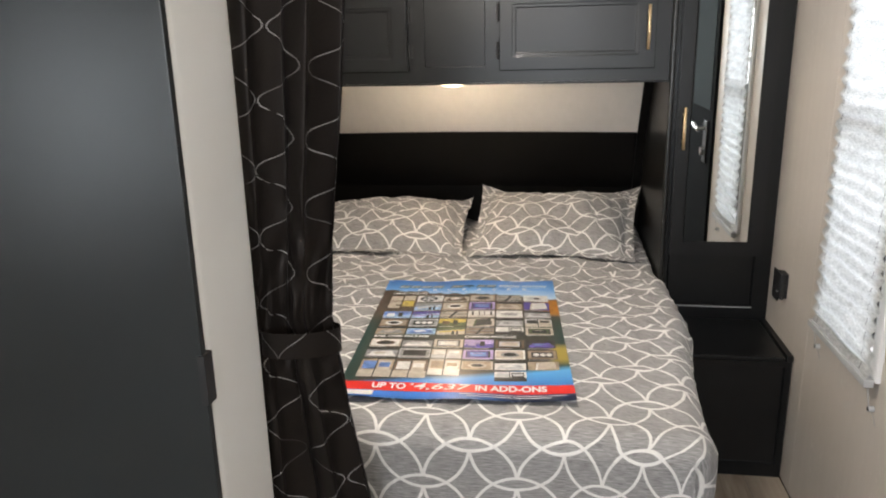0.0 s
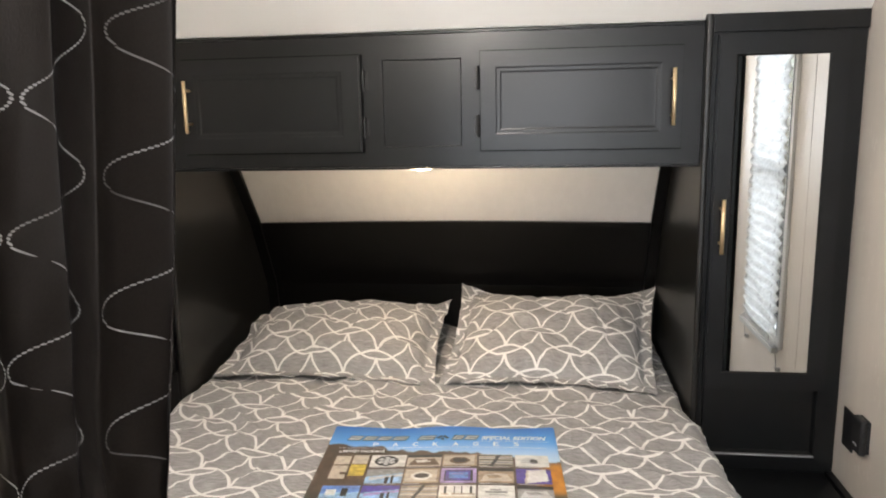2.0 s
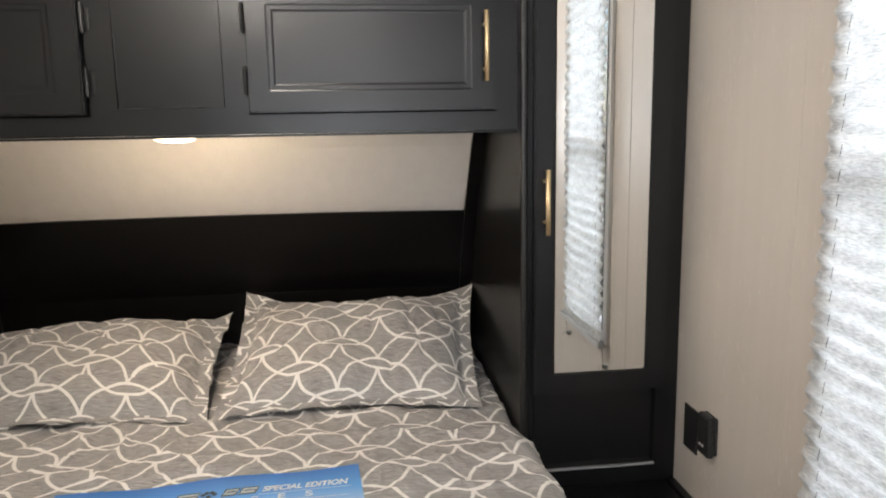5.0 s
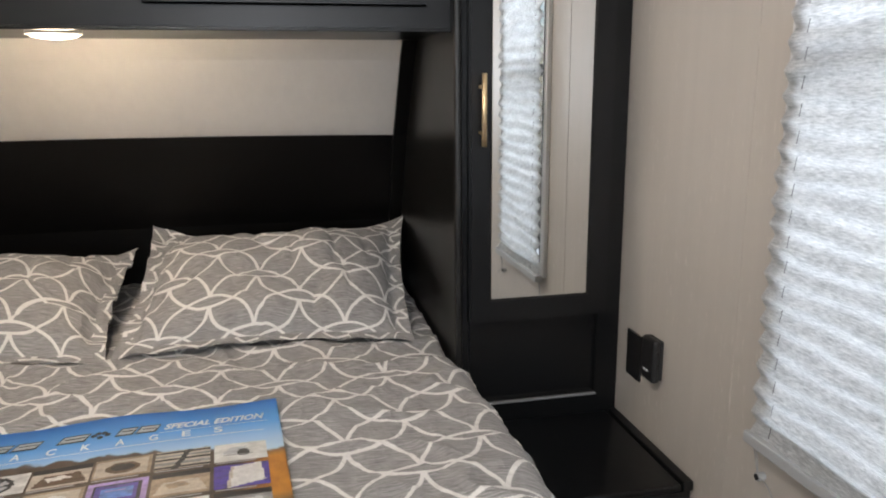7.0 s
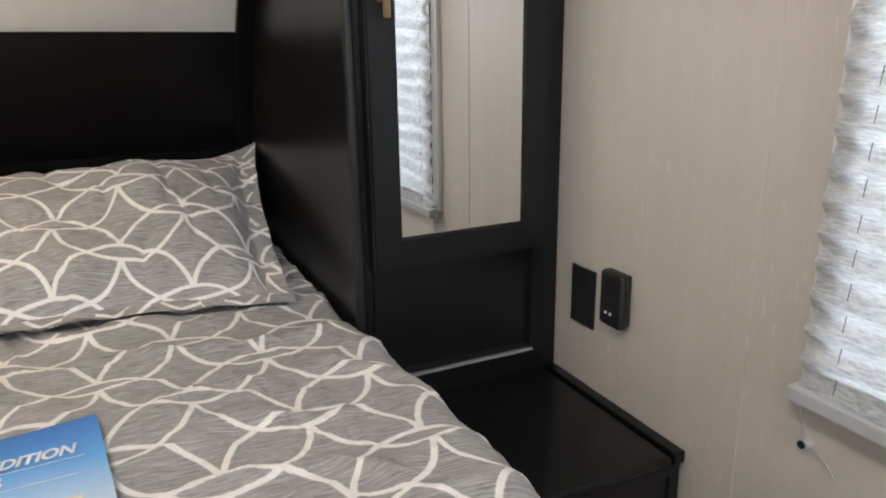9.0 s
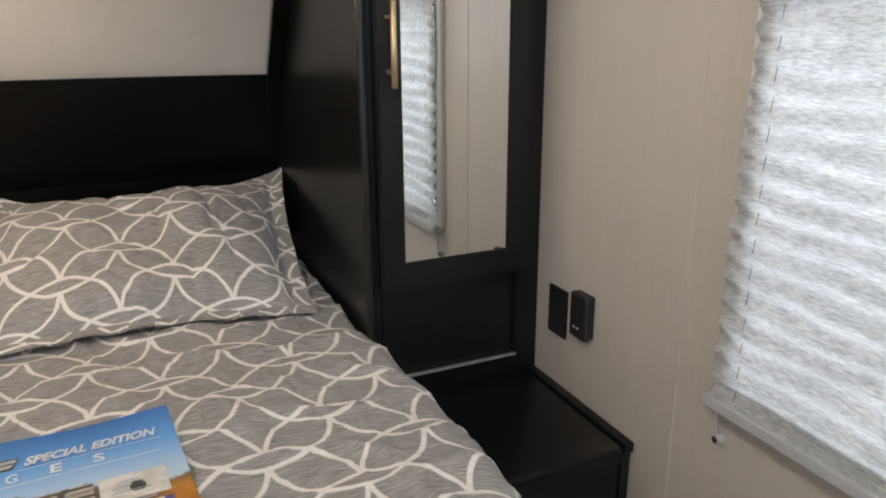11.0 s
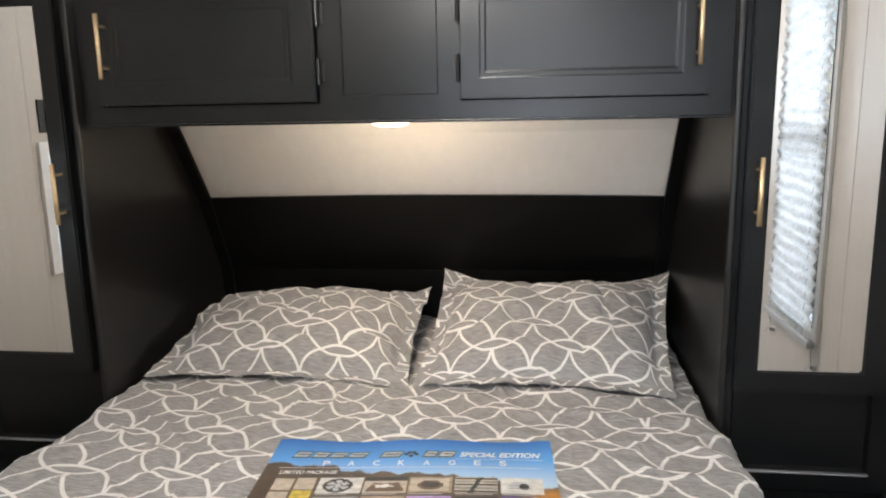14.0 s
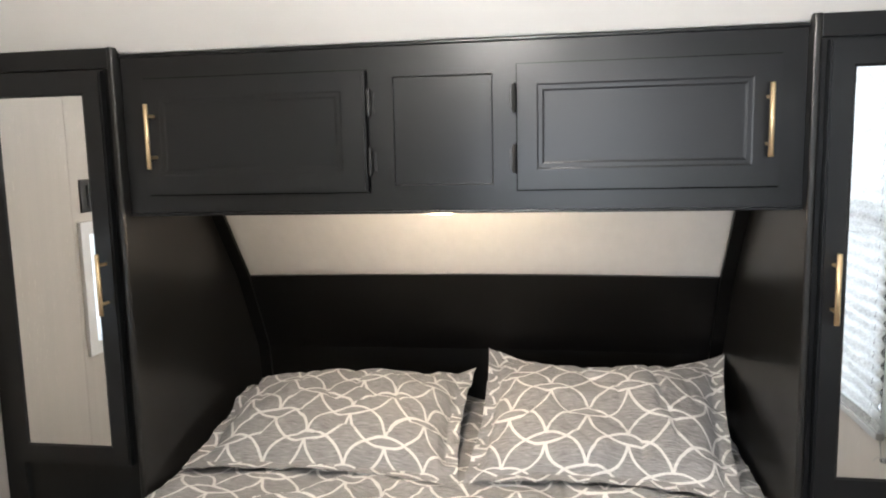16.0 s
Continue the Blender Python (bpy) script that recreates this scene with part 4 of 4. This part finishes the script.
def photo(u0, v0, u1, v1, base, kind, one, two):
    """One printed picture: a ground colour, then a simple drawing of what it shows."""
    names = [base, one, two, "dark"]
    w, h = 1.0, 1.0
    shapes = []
    def P(pts, slot, k):
        shapes.append((k, slot, pts))
    def R(a, b, c, d, slot, k):
        P(rect(a, b, c, d), slot, k)
    def O(a, b, c, d, slot, k):
        P(oval(a, b, c, d), slot, k)
    R(0, 0, 1, 1, 0, 0)
    if kind == "room":
        R(0.0, 0.62, 1, 1, 1, 1), R(0.06, 0.12, 0.46, 0.58, 2, 1), R(0.52, 0.08, 0.94, 0.72, 1, 2), R(0.56, 0.2, 0.9, 0.45, 2, 3), R(0.47, 0.0, 0.5, 1, 3, 3)
    elif kind == "wheel":
        O(0.45, 0.5, 0.34, 0.44, 3, 1), O(0.45, 0.5, 0.26, 0.34, 1, 2)
        for i in range(6):
            a = i * math.pi / 3
            P([((0.45 + 0.04 * math.cos(a + 1.5)), (0.5 + 0.05 * math.sin(a + 1.5))), ((0.45 + 0.25 * math.cos(a - 0.14)), (0.5 + 0.33 * math.sin(a - 0.14))), ((0.45 + 0.25 * math.cos(a + 0.14)), (0.5 + 0.33 * math.sin(a + 0.14)))], 3, 3)
        O(0.45, 0.5, 0.06, 0.08, 1, 4)
    elif kind == "oval":
        R(0.05, 0.08, 0.95, 0.92, 1, 1), O(0.5, 0.52, 0.3, 0.3, 2, 2), O(0.5, 0.5, 0.2, 0.18, 3, 3)
    elif kind == "screen":
        R(0.1, 0.12, 0.9, 0.88, 3, 1), R(0.15, 0.18, 0.85, 0.82, 1, 2), R(0.24, 0.3, 0.76, 0.7, 2, 3), R(0.3, 0.36, 0.62, 0.42, 0, 4)
    elif kind == "awning":
        P([(0.0, 0.0), (1.0, 0.0), (1.0, 0.3), (0.0, 0.55)], 1, 1)
        P([(0.1, 0.6), (1.0, 0.36), (1.0, 0.5), (0.1, 0.8)], 2, 1), R(0.55, 0.55, 0.62, 1, 3, 2), R(0.7, 0.5, 0.76, 1, 3, 2)
    elif kind == "stove":
        R(0.04, 0.1, 0.96, 0.9, 1, 1), R(0.12, 0.22, 0.88, 0.8, 3, 2), O(0.3, 0.5, 0.1, 0.17, 2, 3), O(0.52, 0.5, 0.1, 0.17, 2, 3), O(0.73, 0.5, 0.1, 0.17, 2, 3)
    elif kind == "bed":
        P([(0.05, 0.9), (0.2, 0.4), (0.8, 0.35), (0.97, 0.9)], 1, 1)
        P([(0.25, 0.5), (0.55, 0.42), (0.7, 0.6), (0.3, 0.7)], 2, 2), R(0.0, 0.0, 1, 0.22, 3, 1)
    elif kind == "view":
        P([(0.0, 0.65), (0.3, 0.4), (0.6, 0.6), (1.0, 0.45), (1.0, 1.0), (0.0, 1.0)], 1, 1), R(0.12, 0.3, 0.4, 0.75, 2, 2), R(0.55, 0.2, 0.7, 0.8, 3, 2)
    elif kind == "panes":
        for a, c, top, low in ((0.03, 0.47, 0.03, 0.40), (0.53, 0.97, 0.0, 0.36), (0.03, 0.47, 0.44, 0.97), (0.53, 0.97, 0.40, 0.86)):
            R(a, top, c, low, 2 if a > 0.5 and top > 0.3 else 1, 1)
        R(0.3, 0.7, 0.48, 0.8, 0, 2)
    elif kind == "badge":
        O(0.5, 0.5, 0.5, 0.5, 1, 1), R(0.2, 0.42, 0.8, 0.56, 2, 2), R(0.34, 0.28, 0.62, 0.38, 2, 2), R(0.3, 0.66, 0.74, 0.70, 2, 2)
    elif kind == "slats":
        for k in range(5):
            R(0.0, 0.04 + 0.2 * k, 1, 0.14 + 0.2 * k, 1 if k % 2 else 2, 1)
        P([(0.3, 1.0), (0.42, 1.0), (0.66, 0.0), (0.56, 0.0)], 3, 2)
    elif kind == "flap":
        P([(0.3, 0.1), (0.86, 0.0), (0.92, 0.8), (0.22, 1.0)], 1, 1)
        P([(0.3, 0.1), (0.36, 0.1), (0.28, 1.0), (0.22, 1.0)], 2, 2)
    elif kind == "fan":
        P([(0.12, 0.6), (0.3, 0.25), (0.62, 0.2), (0.5, 0.62)], 2, 1)
        O(0.55, 0.55, 0.12, 0.2, 3, 2), R(0.18, 0.64, 0.74, 0.68, 1, 3)
    elif kind == "taps":
        for k in (0.18, 0.42, 0.62, 0.86):
            R(k - 0.03, 0.1, k + 0.03, 0.66, 3, 1), R(k - 0.1, 0.6, k + 0.1, 0.72, 2, 2)
        R(0.0, 0.8, 1, 1, 1, 1)
    shapes.sort(key=lambda q: q[0])
    nu, nv = 30, max(16, int(30 * (v1 - v0) * POSTER_H / ((u1 - u0) * POSTER_W)))
    def inside(pts, x, y):
        hit = False
        for (xa, ya), (xb, yb) in zip(pts, pts[1:] + pts[:1]):
            if (ya > y) != (yb > y) and x < (xb - xa) * (y - ya) / (yb - ya) + xa:
                hit = not hit
        return hit
    bm = grid(nu, nv, lambda p, q: at_uv(u0 + (u1 - u0) * p, v0 + (v1 - v0) * q, 0.0008))
    for i, f in enumerate(bm.faces):
        x, y = (i // nv + 0.5) / nu, (i % nv + 0.5) / nv
        for _, slot, pts in shapes:
            if inside(pts, x, y):
                f.material_index = slot
    return part("photo", bm, [INK[k] for k in names], poster, "small printed picture")


COLS = [(0.055, 0.205), (0.212, 0.360), (0.366, 0.508), (0.514, 0.656), (0.664, 0.804), (0.814, 0.952)]
LOOKS = [
    (0.178, 0.243, [None, ("white", "wheel", "silver", "grey"), ("cream", "bed", "brown", "white"), ("tan", "oval", "cream", "brown"), ("cream", "slats", "grey", "dark"), ("white", "fan", "grey", "silver")]),
    (0.256, 0.331, [None, ("sky", "awning", "grey", "silver"), ("tan", "oval", "cream", "white"), ("lilac", "screen", "purple", "blue"), ("tan", "bed", "cream", "tan"), ("purple", "flap", "white", "cream")]),
    (0.343, 0.407, [("blue", "view", "sky", "white"), ("sky", "awning", "purple", "lilac"), ("grey", "slats", "cream", "tan"), ("white", "taps", "cream", "tan"), ("white", "badge", "white", "grey"), ("grey", "bed", "silver", "grey")]),
    (0.419, 0.486, [("brown", "oval", "tan", "white"), ("silver", "stove", "grey", "white"), ("yellow", "view", "green", "brown"), ("cream", "flap", "dark", "green"), ("grey", "bed", "silver", "grey"), ("silver", "room", "cream", "dark")]),
    (0.494, 0.556, [("tan", "bed", "grey", "cream"), ("sky", "bed", "blue", "white"), ("cream", "awning", "green", "yellow"), ("brown", "slats", "tan", "grey"), ("white", "room", "dark", "white"), ("cream", "screen", "green", "dark")]),
    (0.598, 0.660, [("cream", "oval", "white", "brown"), ("grey", "bed", "white", "silver"), ("cream", "screen", "silver", "white"), ("lilac", "view", "purple", "lilac"), ("brown", "screen", "silver", "cream"), ("dark", "bed", "purple", "blue")]),
    (0.675, 0.741, [("grey", "bed", "white", "cream"), ("silver", "stove", "grey", "dark"), ("cream", "room", "silver", "white"), ("lilac", "screen", "purple", "blue"), ("white", "oval", "cream", "grey"), ("brown", "stove", "tan", "white")]),
    (0.757, 0.814, [None, None, None, ("cream", "oval", "tan", "cream"), ("white", "bed", "silver", "white"), ("tan", "flap", "cream", "white")]),
]
for v0, v1, cells in LOOKS:
    for (u0, u1), cell in zip(COLS, cells):
        if cell:
            photo(u0, v0, u1, v1, *cell)
photo(0.055, 0.178, 0.205, 0.310, "brown", "panes", "cream", "yellow")
photo(0.055, 0.759, 0.205, 0.880, "tan", "room", "cream", "blue")
photo(0.212, 0.757, 0.360, 0.880, "brown", "room", "cream", "white")
photo(0.366, 0.750, 0.508, 0.856, "cream", "room", "white", "tan")
photo(0.664, 0.826, 0.804, 0.886, "white", "room", "dark", "silver")
# captions too small to read
random.seed(5)
for v0, v1, cells in LOOKS:
    for (u0, u1), cell in zip(COLS, cells):
        if cell and v1 < 0.75:
            bm = bmesh.new()
            reach = u0 + (u1 - u0) * random.uniform(0.45, 0.9)
            flat(bm, rect(u0 + 0.004, v1 + 0.0035, reach, v1 + 0.0062), 0.0012, 0)
            part("caption", bm, INK["silver"], poster, "thin pale caption line")

bm = bmesh.new()
n = 24
for i in range(n):
    flat(bm, rect(i / n, 0.911, (i + 1) / n, 0.962), 0.0012, 0)
bmesh.ops.remove_doubles(bm, verts=bm.verts, dist=1e-6)
part("banner", bm, INK["red"], poster, "red banner with white lettering")
for u0, u1, v0, v1 in ((0.66, 0.965, 0.0955, 0.0972), (0.05, 0.95, 0.1335, 0.1352), (0.52, 0.965, 0.970, 0.973), (0.55, 0.9, 0.981, 0.984)):
    bm = bmesh.new()
    for i in range(n):
        flat(bm, rect(u0 + (u1 - u0) * i / n, v0, u0 + (u1 - u0) * (i + 1) / n, v1), 0.0014, 0)
    bmesh.ops.remove_doubles(bm, verts=bm.verts, dist=1e-6)
    part("rule", bm, INK["paper"], poster, "thin white rule")
bm = bmesh.new()
flat(bm, rect(0.015, 0.967, 0.16, 0.993), 0.0022, 0)
part("label_box", bm, INK["paper"], poster, "white box in the lower margin")


def lettering(text, u0, u1, v0, v1, mat_name, slant=0.0, bold=0.0, lift=0.003, label="white printed lettering"):
    """Text fitted into a box of the poster and laid on the paper."""
    cu = bpy.data.curves.new("letters", "FONT")
    cu.body, cu.size, cu.shear, cu.offset = text, 1.0, slant, bold
    tmp = bpy.data.objects.new("letters", cu)
    scene.collection.objects.link(tmp)
    bpy.context.view_layer.update()
    mesh = bpy.data.meshes.new_from_object(tmp.evaluated_get(bpy.context.evaluated_depsgraph_get()))
    bpy.data.objects.remove(tmp)
    xs = [v.co.x for v in mesh.vertices]
    ys = [v.co.y for v in mesh.vertices]
    for v in mesh.vertices:
        a = (v.co.x - min(xs)) / (max(xs) - min(xs))
        b = (v.co.y - min(ys)) / (max(ys) - min(ys))
        v.co = at_uv(u0 + (u1 - u0) * a, v1 + (v0 - v1) * b, lift)
    mesh.materials.clear()
    mesh.materials.append(INK[mat_name])
    ob = new("lettering", mesh)
    ob.parent = poster
    return tagged(ob, label)


lettering("SPECIAL EDITION", 0.673, 0.957, 0.066, 0.090, "paper", 0.3, 0.035)
for i, ch in enumerate("PACKAGES"):
    u = 0.199 + i * 0.0876
    lettering(ch, u, u + 0.024, 0.106, 0.129, "paper", 0.0, 0.02)
lettering("LIMITED PACKAGE", 0.062, 0.262, 0.150, 0.165, "paper", 0.15, 0.02)
lettering("BASE CAMP PACKAGE", 0.06, 0.335, 0.572, 0.588, "paper", 0.0, 0.02)
lettering("CAMPFIRE PACKAGE", 0.512, 0.765, 0.572, 0.588, "paper", 0.0, 0.02)
lettering("UP TO", 0.145, 0.290, 0.920, 0.953, "paper", 0.0, 0.035)
lettering("$", 0.306, 0.322, 0.918, 0.934, "paper", 0.0, 0.03)
lettering("4,637", 0.324, 0.565, 0.916, 0.957, "paper", 0.2, 0.008)
lettering("IN ADD-ONS", 0.585, 0.885, 0.920, 0.953, "paper", 0.0, 0.035)

# the maker's mark: plain slanted shapes, dark with a pale core
for u0, u1 in ((0.074, 0.134), (0.142, 0.200), (0.206, 0.264), (0.272, 0.338), (0.388, 0.462), (0.540, 0.588), (0.594, 0.650)):
    bm = bmesh.new()
    for lift, g, slot in ((0.0009, 0.0, 1), (0.0012, 0.004, 0)):
        flat(bm, [(u0 + 0.014 + g, 0.058 + g), (u1 + 0.014 - g, 0.058 + g), (u1 - g, 0.088 - g), (u0 + g, 0.088 - g)], lift, slot)
    flat(bm, [(u0 + 0.02, 0.071), (u1 + 0.002, 0.071), (u1, 0.075), (u0 + 0.018, 0.075)], 0.0015, 1)
    part("emblem_bar", bm, [INK["silver"], INK["dark"]], poster, "slanted silver shape outlined in black")
for du, dv in ((0, 0.007), (-0.018, -0.002), (-0.007, -0.009), (0.009, -0.009), (0.019, -0.001)):
    bm = bmesh.new()
    flat(bm, oval(0.501 + du, 0.075 + dv, 0.0085, 0.006, 10), 0.0012, 0)
    part("emblem_dot", bm, INK["dark"], poster, "small dark dot")

# ---- floor planks ----
pm = bpy.data.meshes.new("plank")
bm = box(0.0, 0.146, 0.0, 1.196, -0.006, 0.0, 0.0015, 1)
bm.to_mesh(pm), bm.free()
pm.materials.append(PLANK)
floor = bpy.data.objects["floor"]
for i in range(16):
    y, first = REAR, 1.2 - 0.4 * (i % 3)
    while y < 3.55:
        run = min(first, 3.6 - y)
        ob = new("plank", pm)
        ob.parent = floor
        ob.location, ob.scale = (-XW + 0.148 * i, y, 0), (1.0 if i < 15 else 0.8, run / 1.2, 1.0)
        y, first = y + run, 1.2
